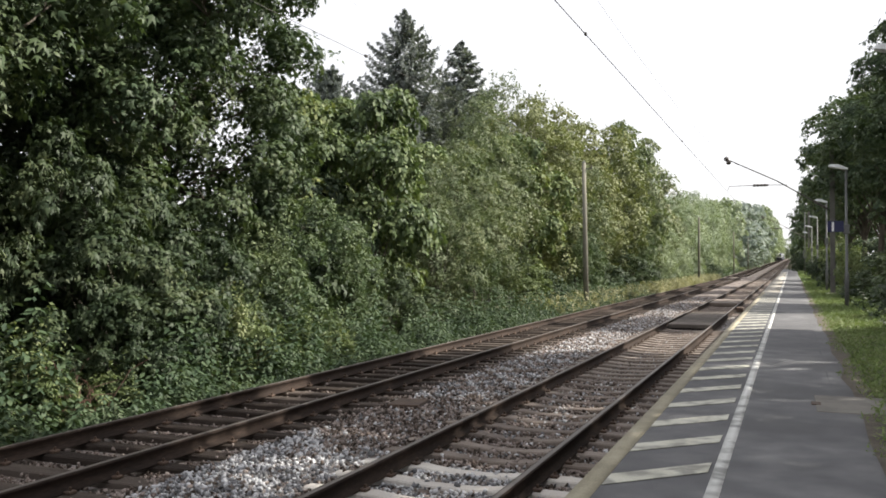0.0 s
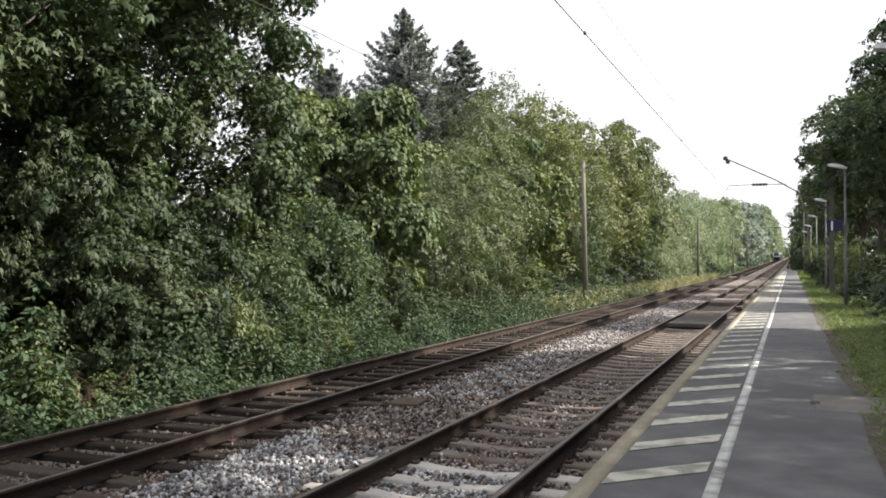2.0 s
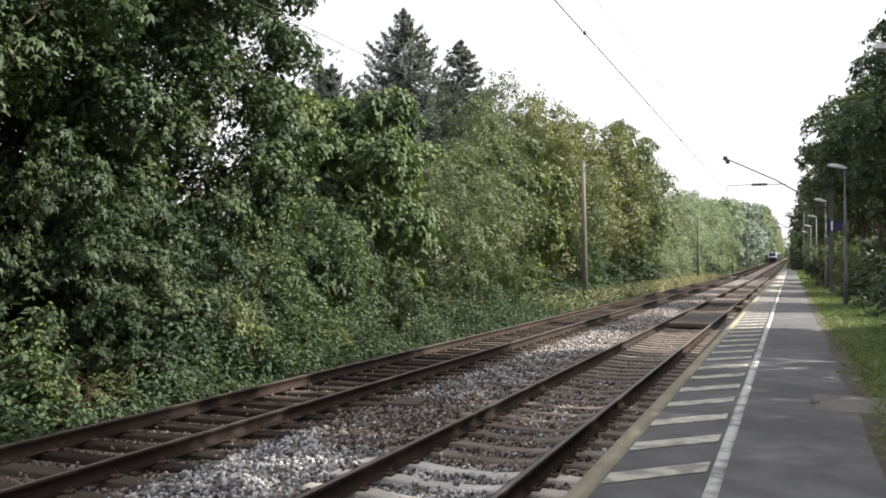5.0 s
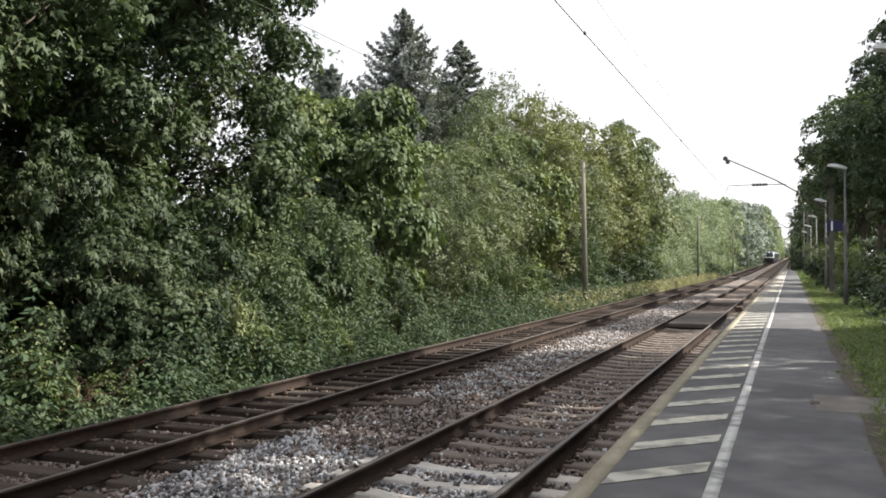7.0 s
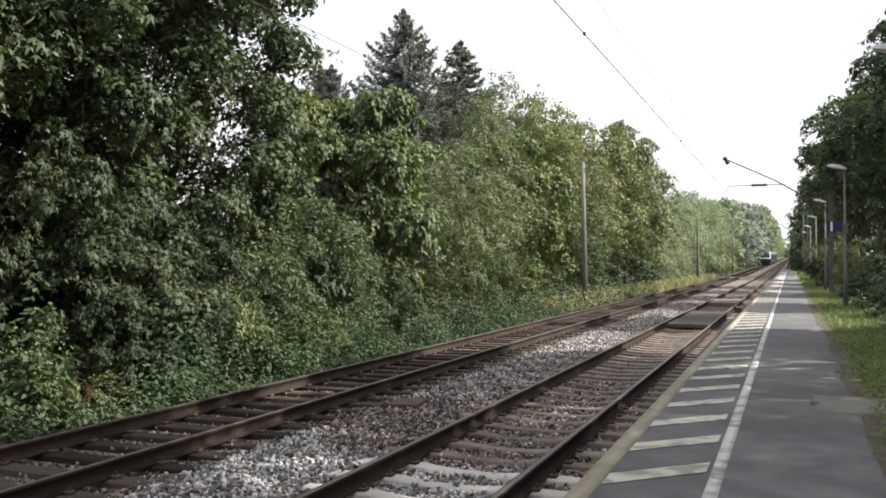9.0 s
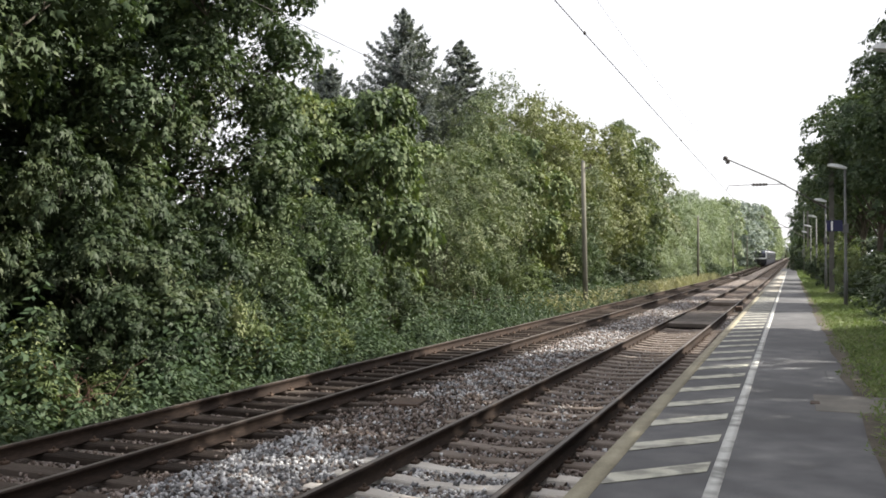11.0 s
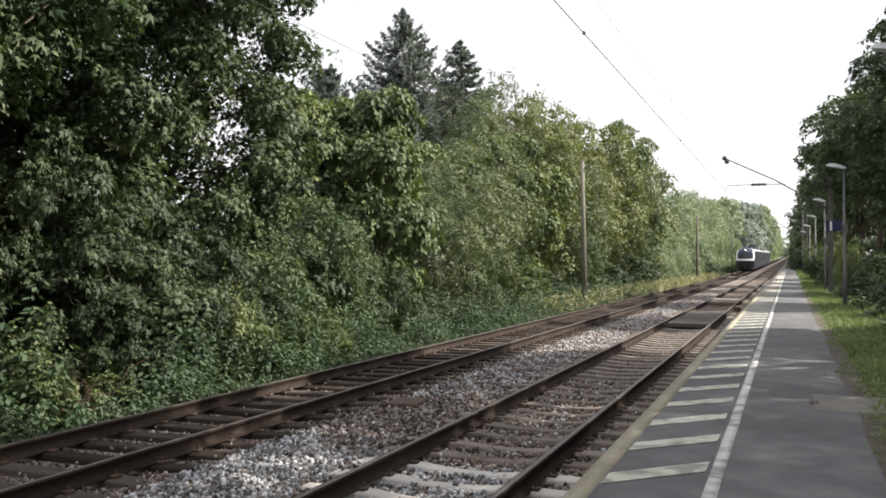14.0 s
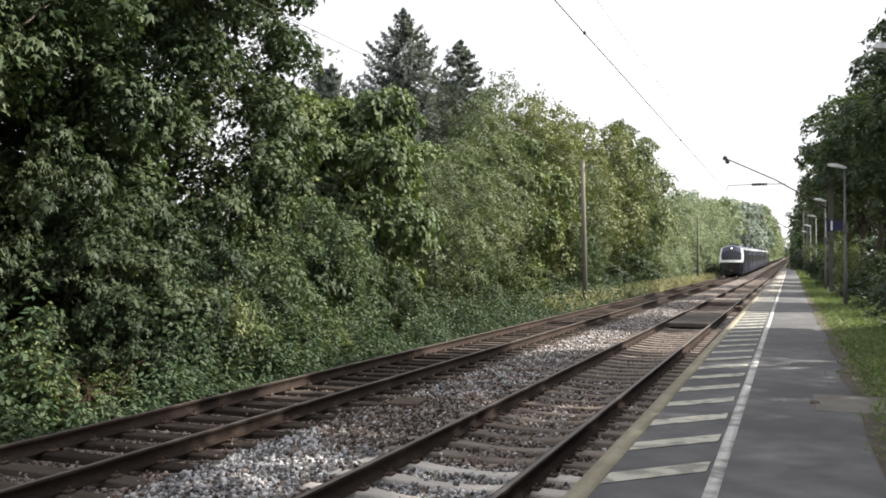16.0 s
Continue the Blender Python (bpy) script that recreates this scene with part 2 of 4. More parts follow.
def part(name, data, mat=None, parent=None, label="", m=None, smooth=False):
    """Links a bmesh or a mesh as one object under a thing or a part."""
    if isinstance(data, bmesh.types.BMesh):
        me = bpy.data.meshes.new(name)
        if smooth:
            for f in data.faces:
                f.smooth = True
        data.to_mesh(me)
        data.free()
        me.materials.append(mat)
    else:
        me = data
    ob = new(name, me)
    ob.parent = parent
    if m is not None:
        ob.matrix_basis = m
    return tagged(ob, label)


def empty(name, m=None, label="", category="", group="", kind=""):
    ob = new(name)
    if m is not None:
        ob.matrix_basis = m
    return tagged(ob, label, category, group, kind)


def box(bm, x0, x1, y0, y1, z0, z1, bevel=0.0):
    vs = [bm.verts.new((x, y, z)) for z in (z0, z1) for y in (y0, y1) for x in (x0, x1)]
    faces = [bm.faces.new([vs[i] for i in q]) for q in
             ((0, 2, 3, 1), (4, 5, 7, 6), (0, 1, 5, 4), (2, 6, 7, 3), (0, 4, 6, 2), (1, 3, 7, 5))]
    if bevel:
        edges = list({e for f in faces for e in f.edges})
        bmesh.ops.bevel(bm, geom=edges, offset=bevel, segments=1, affect="EDGES")
    return bm


def block(x0, x1, y0, y1, z0, z1, bevel=0.0):
    return box(bmesh.new(), x0, x1, y0, y1, z0, z1, bevel)


def tube(bm, points, radii, sides=8, cap=True):
    """A tapered tube along points."""
    pts = [Vector(p) for p in points]
    rings = []
    for i, p in enumerate(pts):
        d = (pts[min(i + 1, len(pts) - 1)] - pts[max(i - 1, 0)]).normalized()
        a = d.orthogonal().normalized() if abs(d.z) < 0.9 else Vector((1, 0, 0)).cross(d).normalized()
        b = d.cross(a)
        rings.append([bm.verts.new(p + radii[i] * (math.cos(k * math.tau / sides) * a + math.sin(k * math.tau / sides) * b))
                      for k in range(sides)])
    for r0, r1 in zip(rings, rings[1:]):
        for k in range(sides):
            bm.faces.new((r0[k], r0[(k + 1) % sides], r1[(k + 1) % sides], r1[k]))
    if cap:
        bm.faces.new(rings[0][::-1])
        bm.faces.new(rings[-1])
    return bm


def loft(profile, ys, closed=False, shift=True):
    """A cross-section of (x, z) points drawn along the line at the stations ys."""
    v, f, n = [], [], len(profile)
    for y in ys:
        dx, dz = (bend(y), rise(y)) if shift else (0, 0)
        v += [(x + dx, y, z + dz) for x, z in profile]
    for i in range(len(ys) - 1):
        for k in range(n if closed else n - 1):
            a, b = i * n + k, i * n + (k + 1) % n
            f.append((a, b, b + n, a + n))
    return v, f


STATIONS = [-60, -20, 0, 20, 40, 60, 80, 100, 110, 130, 160, 200, 260, 340, 440, 560, 700, 810]
NEAR, FAR = -3.06, -7.04              # track centres, rail heads at z = 0
DECK, EDGE = 0.40, -1.413             # platform height and its track-side edge


# ---- ground ----
def ground():
    prof = [(-2500, -0.9), (-300, -0.9), (-40, -0.85), (-16, -0.8), (-12, -0.75), (-10.2, -0.6), (-9.4, -0.45), (-8.9, -0.42), (-1.6, -0.6),
            (-1.2, -0.6), (0.5, -0.55), (0.86, 0.34), (1.6, 0.37), (2.6, 0.40), (4.5, 0.42), (9, 0.35), (40, 0.2), (300, 0), (2500, 0)]
    ys = [-2500, -400] + STATIONS + [815, 860, 920, 1000, 1400, 2500]
    v, f = loft(prof, ys)
    ob = part("ground", quads("ground", v, f, M["earth"], True), label="dark earth and leaf litter under the trackside growth")
    tagged(ob, category="ground", kind="structure")


def ballast():
    prof = [(-9.35, -0.5), (-8.75, -0.27), (-8.45, -0.22), (-7.9, -0.25), (-6.2, -0.25), (-5.7, -0.2), (-5.05, -0.17), (-4.5, -0.19), (-4.0, -0.235), (-3.9, -0.24),
            (-2.2, -0.24), (-1.7, -0.255), (-1.405, -0.26)]
    v, f = loft(prof, STATIONS)
    bed = part("ballast_bed", quads("ballast_bed", v, f, M["ballast_bed"], True), label="dusty stone ballast bed under both tracks")
    tagged(bed, category="ballast", kind="structure")


STONES = []
for k in range(8):
    bm = bmesh.new()
    r = random.Random(k)
    for i in range(8):
        q = Vector((r.gauss(0, 1), r.gauss(0, 1), r.gauss(0, 1))).normalized() * r.uniform(0.8, 1.15)
        bm.verts.new((q.x, q.y, q.z * 0.8))
    bmesh.ops.convex_hull(bm, input=bm.verts)
    bmesh.ops.triangulate(bm, faces=bm.faces)
    bmesh.ops.delete(bm, geom=[q for q in bm.verts if not q.link_faces], context="VERTS")
    bm.verts.index_update()
    STONES.append((np.array([vv.co for vv in bm.verts]), np.array([[w.index for w in fc.verts] for fc in bm.faces])))
    bm.free()
OCTA = (np.array([(1, 0, 0), (0, 1, 0), (-1, 0, 0), (0, -1, 0), (0, 0, 0.8), (0, 0, -0.8)], float),
        np.array([(0, 1, 4), (1, 2, 4), (2, 3, 4), (3, 0, 4), (1, 0, 5), (2, 1, 5), (3, 2, 5), (0, 3, 5)]))


def rotations(n):
    q = rng.normal(size=(n, 4))
    q /= np.linalg.norm(q, axis=1)[:, None]
    w, x, y, z = q.T
    return np.stack([np.stack([1 - 2 * (y * y + z * z), 2 * (x * y - z * w), 2 * (x * z + y * w)], 1),
                     np.stack([2 * (x * y + z * w), 1 - 2 * (x * x + z * z), 2 * (y * z - x * w)], 1),
                     np.stack([2 * (x * z - y * w), 2 * (y * z + x * w), 1 - 2 * (x * x + y * y)], 1)], 1)


def bed_height(x):
    return np.interp(x, [-9.35, -8.75, -8.45, -7.9, -6.2, -5.7, -5.05, -4.5, -4.0, -3.9, -2.2, -1.7, -1.4],
                     [-0.5, -0.27, -0.22, -0.25, -0.25, -0.2, -0.17, -0.19, -0.235, -0.24, -0.24, -0.255, -0.26])


def scatter_stones(pts, sizes, shapes):
    vs, fs, base = [], [], 0
    which = rng.integers(0, len(shapes), len(pts))
    for k, (sv, sf) in enumerate(shapes):
        sel = which == k
        n = int(sel.sum())
        if not n:
            continue
        R = rotations(n)
        stretch = rng.uniform(0.7, 1.25, (n, 1, 3))
        v = np.einsum("nij,nkj->nki", R, sv[None] * stretch) * sizes[sel][:, None, None] + pts[sel][:, None, :]
        f = sf[None] + (base + np.arange(n) * len(sv))[:, None, None]
        vs.append(v.reshape(-1, 3))
        fs.append(f.reshape(-1, 3))
        base += n * len(sv)
    return np.concatenate(vs), np.concatenate(fs)


def clean_patch(x, y):
    """Where newer grey stone was tipped between the tracks."""
    wob = 0.25 * np.sin(1.3 * y) + 0.2 * np.sin(0.57 * y + 1.0) + 0.12 * np.sin(3.1 * y + x)
    mid = (x > -5.75 + wob) & (x < -4.25) & (((y < 9.1 + 0.6 * np.sin(3 * x)) & (x > -5.9 + wob)) | ((y > 12.5) & (np.sin(17.3 * x + 9.1 * y) + np.sin(5.2 * y - 3.1 * x) > 0.1)))
    cess = (x > -2.3) & (x < -1.4) & (y > 24)
    inner = (np.abs(x - NEAR) < 0.75) & (y < 8.6)
    return mid | cess | inner


def loose_ballast():
    n1, n2 = 46000, 46000
    x = rng.uniform(-8.55, -1.42, n1)
    y = 4.6 + 11 * rng.power(0.85, n1)
    x2 = rng.uniform(-8.55, -1.42, n2)
    y2 = 15 + 40 * rng.beta(0.9, 1.8, n2)
    for near, xs, ys, lo, hi in ((True, x, y, 0.017, 0.039), (False, x2, y2, 0.02, 0.038)):
        rail = np.min([np.abs(xs - c - s * 0.755) for c in (NEAR, FAR) for s in (-1, 1)], axis=0) < 0.085
        in_far = np.abs(xs - FAR) < 1.3
        size = rng.uniform(lo, hi, len(xs)) * np.where(in_far, 0.85, 1)
        in_near = np.abs(xs - NEAR) < 1.3
        size = np.where(in_near & (not near), size * 0.6, size)
        keep = ~rail & ~((np.abs(xs + 5.35) < 0.3) & (np.abs(ys - 11.8) < 0.36))
        # stones sit low between sleepers, so that most sleeper tops stay bare
        near_sl = (np.abs(xs - NEAR) < 1.32) & (np.abs((ys - 6.0 + 0.3) % 0.6 - 0.3) < 0.11)
        far_sl = in_far & (np.abs((ys - 6.0 + 0.31) % 0.62 - 0.31) < 0.12)
        keep &= ~(near_sl | far_sl) | (rng.random(len(xs)) < 0.04)
        lying = np.where(near_sl | far_sl, 0.03, 0.0)
        grey = clean_patch(xs, ys) ^ (rng.random(len(xs)) < 0.16)
        grey &= ~in_far | (rng.random(len(xs)) < 0.06)
        for sel, mat, word in ((keep & grey, "stone_grey", "clean grey"), (keep & ~grey, "stone_brown", "rust-brown")):
            z = bed_height(xs[sel]) + size[sel] * rng.uniform(-0.1, 1.1, int(sel.sum())) + lying[sel]
            v, f = scatter_stones(np.stack([xs[sel], ys[sel], z], 1), size[sel], STONES if near else [OCTA])
            ob = part("ballast_stones", quads("ballast_stones", v, f, M[mat]), label=word + " crushed stone ballast lying between the tracks")
            tagged(ob, category="gravel", kind="stuff")


# ---- tracks ----
RAIL = [(-0.036, 0), (-0.036, -0.028), (-0.012, -0.045), (-0.009, -0.125), (-0.07, -0.155), (-0.07, -0.168), (0.07, -0.168),
        (0.07, -0.155), (0.009, -0.125), (0.012, -0.045), (0.036, -0.028), (0.036, 0)]


def saddle_sleeper():
    """A concrete sleeper: thick rail seats, a dished middle, sloping flanks."""
    bm, rows = bmesh.new(), []
    for x, z, w in ((-1.3, -0.20, 0.105), (-1.285, -0.178, 0.10), (-0.98, -0.172, 0.108), (-0.55, -0.172, 0.108), (-0.40, -0.190, 0.10),
                    (-0.2, -0.203, 0.092), (0.2, -0.203, 0.092), (0.40, -0.190, 0.10), (0.55, -0.172, 0.108), (0.98, -0.172, 0.108),
                    (1.285, -0.178, 0.115), (1.3, -0.20, 0.105)):
        rows.append([bm.verts.new((x, yy, zz)) for yy, zz in ((-w - 0.03, -0.34), (-w, z - 0.014), (-w + 0.016, z), (w - 0.016, z), (w, z - 0.014), (w + 0.03, -0.34))])
    for a, b in zip(rows, rows[1:]):
        for k in range(5):
            bm.faces.new((a[k], b[k], b[k + 1], a[k + 1]))
    bm.faces.new(rows[0])
    bm.faces.new(rows[-1][::-1])
    bmesh.ops.recalc_face_normals(bm, faces=bm.faces)
    return bm


def plank_sleeper(seed):
    r = random.Random(seed)
    bm = bmesh.new()
    rows = []
    for i in range(7):
        x = -1.3 + 2.6 * i / 6
        w, z = 0.12 + r.uniform(-0.008, 0.008), -0.172 + r.uniform(-0.006, 0.004)
        rows.append([bm.verts.new((x, yy, zz)) for yy, zz in ((-w, -0.33), (-w, z - 0.015), (-w + 0.02, z), (w - 0.02, z - 0.004), (w, z - 0.02), (w, -0.33))])
    for a, b in zip(rows, rows[1:]):
        for k in range(5):
            bm.faces.new((a[k], b[k], b[k + 1], a[k + 1]))
    bm.faces.new(rows[0])
    bm.faces.new(rows[-1][::-1])
    bmesh.ops.recalc_face_normals(bm, faces=bm.faces)
    return bm


def as_mesh(name, bm, mat):
    me = bpy.data.meshes.new(name)
    bm.to_mesh(me)
    bm.free()
    me.materials.append(mat)
    return me


def fastening():
    """Rail clips with their bolts on both sides of one rail foot."""
    bm = bmesh.new()
    for s in (-1, 1):
        box(bm, *sorted((s * 0.055, s * 0.135)), -0.05, 0.05, -0.176, -0.142, 0.008)
        tube(bm, [(s * 0.1, 0, -0.15), (s * 0.1, 0, -0.108)], [0.016, 0.014], 6)
    return bm


def track(name, centre, gap, wooden, first, parts, last):
    thing = empty(name, label=("older railway track with dark wooden sleepers and rusty rails" if wooden else
                               "railway track with concrete sleepers and brown rusty rails beside the platform"), category="railway track", kind="structure")
    for s in (-1, 1):
        x = centre + s * 0.755
        ys = [-40] + [i * 4.0 for i in range(0, 28)] + STATIONS[9:]
        v, f = loft([(x + a, b) for a, b in RAIL], ys, closed=True)
        rail = part("rail", quads("rail", v, f, M["rail_rust"]), parent=thing)
        v, f = loft([(x - 0.027, 0.0015), (x - 0.024, 0.004), (x + 0.024, 0.004), (x + 0.027, 0.0015)], ys)
        part("running_surface", quads("running_surface", v, f, M["rail_top"]), parent=rail, label="worn steel running surface")
    if wooden:
        meshes = [as_mesh("sleeper", plank_sleeper(k), M["wood_sleeper"]) for k in range(5)]
    else:
        meshes = [as_mesh("sleeper", saddle_sleeper(), M["concrete_old"])]
        pale = as_mesh("sleeper", saddle_sleeper(), M["concrete_new"])
    clip = as_mesh("rail_clip", fastening(), M["iron"])
    r = random.Random(3)
    y, k = first, 0
    while k < parts:
        light = not wooden and y < 8.7
        if not (not wooden and 28.6 < y < 36.2):
            ob = part("sleeper", pale if light else meshes[k % len(meshes)], parent=thing, label="pale clean concrete sleeper" if light else "",
                      m=pose(centre + r.uniform(-0.02, 0.02), y + r.uniform(-0.015, 0.015), r.uniform(-0.006, 0.004), 0, 0, r.uniform(-0.5, 0.5)))
            if k < 40:
                for s in (-1, 1):
                    part("rail_clip", clip, parent=ob, m=pose(s * 0.755, 0, 0))
        y += gap
        k += 1
    bm = bmesh.new()
    while y < last:
        box(bm, centre + bend(y) - 1.3, centre + bend(y) + 1.3, y - 0.12, y + 0.12, rise(y) - 0.3, rise(y) - 0.175)
        y += gap
    tagged(part("far_sleepers", bm, M["wood_sleeper" if wooden else "concrete_old"], thing), kind="stuff")
    return thing


def crossing():
    """Boards laid between the rails for a way over the track."""
    thing = empty("crossing_deck", label="dark grey crossing boards laid flush between the rails", category="crossing")
    r = random.Random(5)
    for i in range(28):
        y = 28.75 + i * 0.262
        part("plank", block(NEAR - 0.66, NEAR + 0.66, y, y + 0.255, -0.17, -0.045 + r.uniform(-0.006, 0.006), 0.008), M["board"], thing)
    slab = empty("crossing_slab", label="weathered concrete crossing slabs laid between the rails", category="crossing")
    for i in range(3):
        y = 43.8 + i * 1.52
        part("panel", block(NEAR - 0.67, NEAR + 0.67, y, y + 1.5, -0.18, -0.012, 0.012), M["concrete_old"], slab)
    magnet = empty("track_magnet", pose(-2.02, 38.6, -0.2), "small dark equipment box beside the rail", "track box")
    part("housing", block(-0.14, 0.14, -0.32, 0.32, 0.06, 0.26, 0.02), M["iron"], magnet)
    part("base", block(-0.2, 0.2, -0.38, 0.38, -0.05, 0.06, 0.01), M["mast_steel"], magnet)
    # lid and frame are made up, for a dark gap between the stones
    pit = empty("cable_pit", pose(-5.35, 11.8, -0.17, 0, 0, 8), "dark rusty lid standing in for a dark gap in the ballast", "pit cover")
    part("lid", block(-0.24, 0.24, -0.3, 0.3, 0.0, 0.045, 0.01), M["iron"], pit)
    part("frame", block(-0.28, 0.28, -0.34, 0.34, -0.1, 0.02, 0.01), M["rail_rust"], pit)
    return thing


# ---- platform ----
def platform():
    thing = empty("platform", label="low asphalt railway platform with worn painted edge markings", category="platform", kind="structure")
    ys = [-60, -20, 0, 20, 40, 60, 80, 100, 110, 130, 160]
    v, f = loft([(EDGE, -0.6), (EDGE, DECK - 0.012), (EDGE + 0.012, DECK), (0.55, DECK), (0.8, DECK - 0.01), (0.83, DECK - 0.03), (0.83, -0.5)], ys)
    part("deck", quads("deck", v, f, M["asphalt"]), parent=thing, label="dark worn asphalt platform surface")
    for name, x0, x1, mat, word, y0, y1 in (("edge_line", EDGE + 0.006, -1.253, "paint_yellow", "dull yellowish platform edge strip", -20, 47.6),
                                        ("safety_line", -0.551, -0.454, "paint_white", "worn white safety line", -20, 134)):
        yy = [y0] + list(range(0, int(y1), 10)) + [y1]
        v, f = loft([(x0, DECK - 0.002), (x0, DECK + 0.004), (x1, DECK + 0.004), (x1, DECK - 0.002)], yy)
        part(name, quads(name, v, f, M[mat]), parent=thing, label=word)
    me = as_mesh("hatch_stripe", hatch(), M["paint_hatch"])
    r = random.Random(2)
    for k in range(-2, 35):
        part("hatch_stripe", me, parent=thing, m=pose(0, 6.03 + 1.151 * k, DECK + 0.004, 0, 0, r.uniform(-0.6, 0.6)))
    part("kerb_strip", block(0.832, 0.90, -30, 100, 0.1, DECK - 0.02, 0.01), M["kerb"], thing, label="weathered concrete kerb along the grass")
    slab = part("concrete_slab", block(0.24, 1.75, 9.85, 11.05, 0.2, DECK + 0.007, 0.01), M["asphalt_patch"], thing, label="paler concrete slab let into the platform's edge")
    def ribbon(name, x0, x1, y0, y1, lift, mat, label, ragged):
        r, v, f, n = random.Random(name), [], [], 60
        for i in range(n + 1):
            y = y0 + (y1 - y0) * i / n
            v += [(x0 + r.uniform(-ragged, ragged), y, DECK + lift), (x1 + r.uniform(-ragged, ragged), y, DECK + lift)]
        for i in range(n):
            f.append((2 * i, 2 * i + 1, 2 * i + 3, 2 * i + 2))
        part(name, quads(name, v, f, M[mat]), parent=thing, label=label)
    r = random.Random(6)
    for k in range(17):
        y = 47.7 + 5.0 * k
        v, f = loft([(EDGE + 0.006, DECK - 0.002), (EDGE + 0.006, DECK + 0.004), (-0.57, DECK + 0.004), (-0.57, DECK - 0.002)], [y, y + 4.97])
        part("edge_panel", quads("edge_panel", v, f, M["edge_slab"]), parent=thing, label="pale concrete paving along the platform edge")
    ribbon("joint", 0.455, 0.472, 12, 60, 0.003, "asphalt_dark", "dark open joint in the asphalt", 0.012)
    ribbon("dirt_margin", 0.66, 0.90, 4, 70, 0.004, "sand", "dark dirt along the asphalt's edge", 0.05)
    part("drain_lid", block(0.20, 0.30, 10.3, 10.5, 0.3, DECK + 0.012, 0.006), M["iron"], thing, label="small dark drain lid")
    return thing


def hatch():
    """A slanting painted bar, 0.33 m along the edge."""
    bm = bmesh.new()
    lo = [bm.verts.new(p) for p in ((-1.245, 0.0, 0), (-0.59, 0.655, 0), (-0.59, 0.985, 0), (-1.245, 0.33, 0))]
    hi = [bm.verts.new((v.co.x, v.co.y, 0.004)) for v in lo]
    bm.faces.new(hi)
    for k in range(4):
        bm.faces.new((lo[k], lo[(k + 1) % 4], hi[(k + 1) % 4], hi[k]))
    return bm


# ---- growth ----
def leaf_mesh(name, c, nrm, size, mat, narrow=0.55, axis=None, lobed=False):
    """Folded leaves in the plane across nrm, pointing along axis: plain kites, or leaves of three lobes."""
    n = len(c)
    nrm = nrm / (np.linalg.norm(nrm, axis=1)[:, None] + 1e-9)
    a = np.cross(nrm, rng.normal(size=(n, 3))) if axis is None else axis - nrm * np.sum(axis * nrm, 1)[:, None]
    a /= np.linalg.norm(a, axis=1)[:, None] + 1e-9
    b = np.cross(nrm, a)
    s = size[:, None]
    if lobed:
        w = narrow
        pts = ((-0.45, 0, 0), (0.0, 0.20 * w, 0.05), (0.58, 0, -0.12), (0.0, -0.20 * w, 0.05), (-0.32, 0.26 * w, 0), (0.16, 0.62 * w, -0.10), (-0.32, -0.26 * w, 0), (0.16, -0.62 * w, -0.10))
        v = np.stack([c + a * s * p + b * s * q + nrm * s * h for p, q, h in pts], 1)
        f = np.array(((0, 3, 2, 1), (0, 1, 5, 4), (0, 6, 7, 3)))[None] + 8 * np.arange(n)[:, None, None]
        return quads(name, v.reshape(-1, 3), f.reshape(-1, 4), mat)
    v = np.stack([c - a * s * 0.5, c + b * s * 0.5 * narrow - nrm * s * 0.08, c + a * s * 0.55 - nrm * s * 0.06, c - b * s * 0.5 * narrow + nrm * s * 0.06], 1)
    return quads(name, v.reshape(-1, 3), np.arange(4 * n).reshape(-1, 4), mat)


def unit(n):
    d = rng.normal(size=(n, 3))
    return d / np.linalg.norm(d, axis=1)[:, None]


def across(d):
    """Two directions square to each row of d."""
    e = np.cross(d, np.array([0.31, 0.95, 0.05]))
    e /= np.linalg.norm(e, axis=1)[:, None] + 1e-9
    return e, np.cross(d, e)


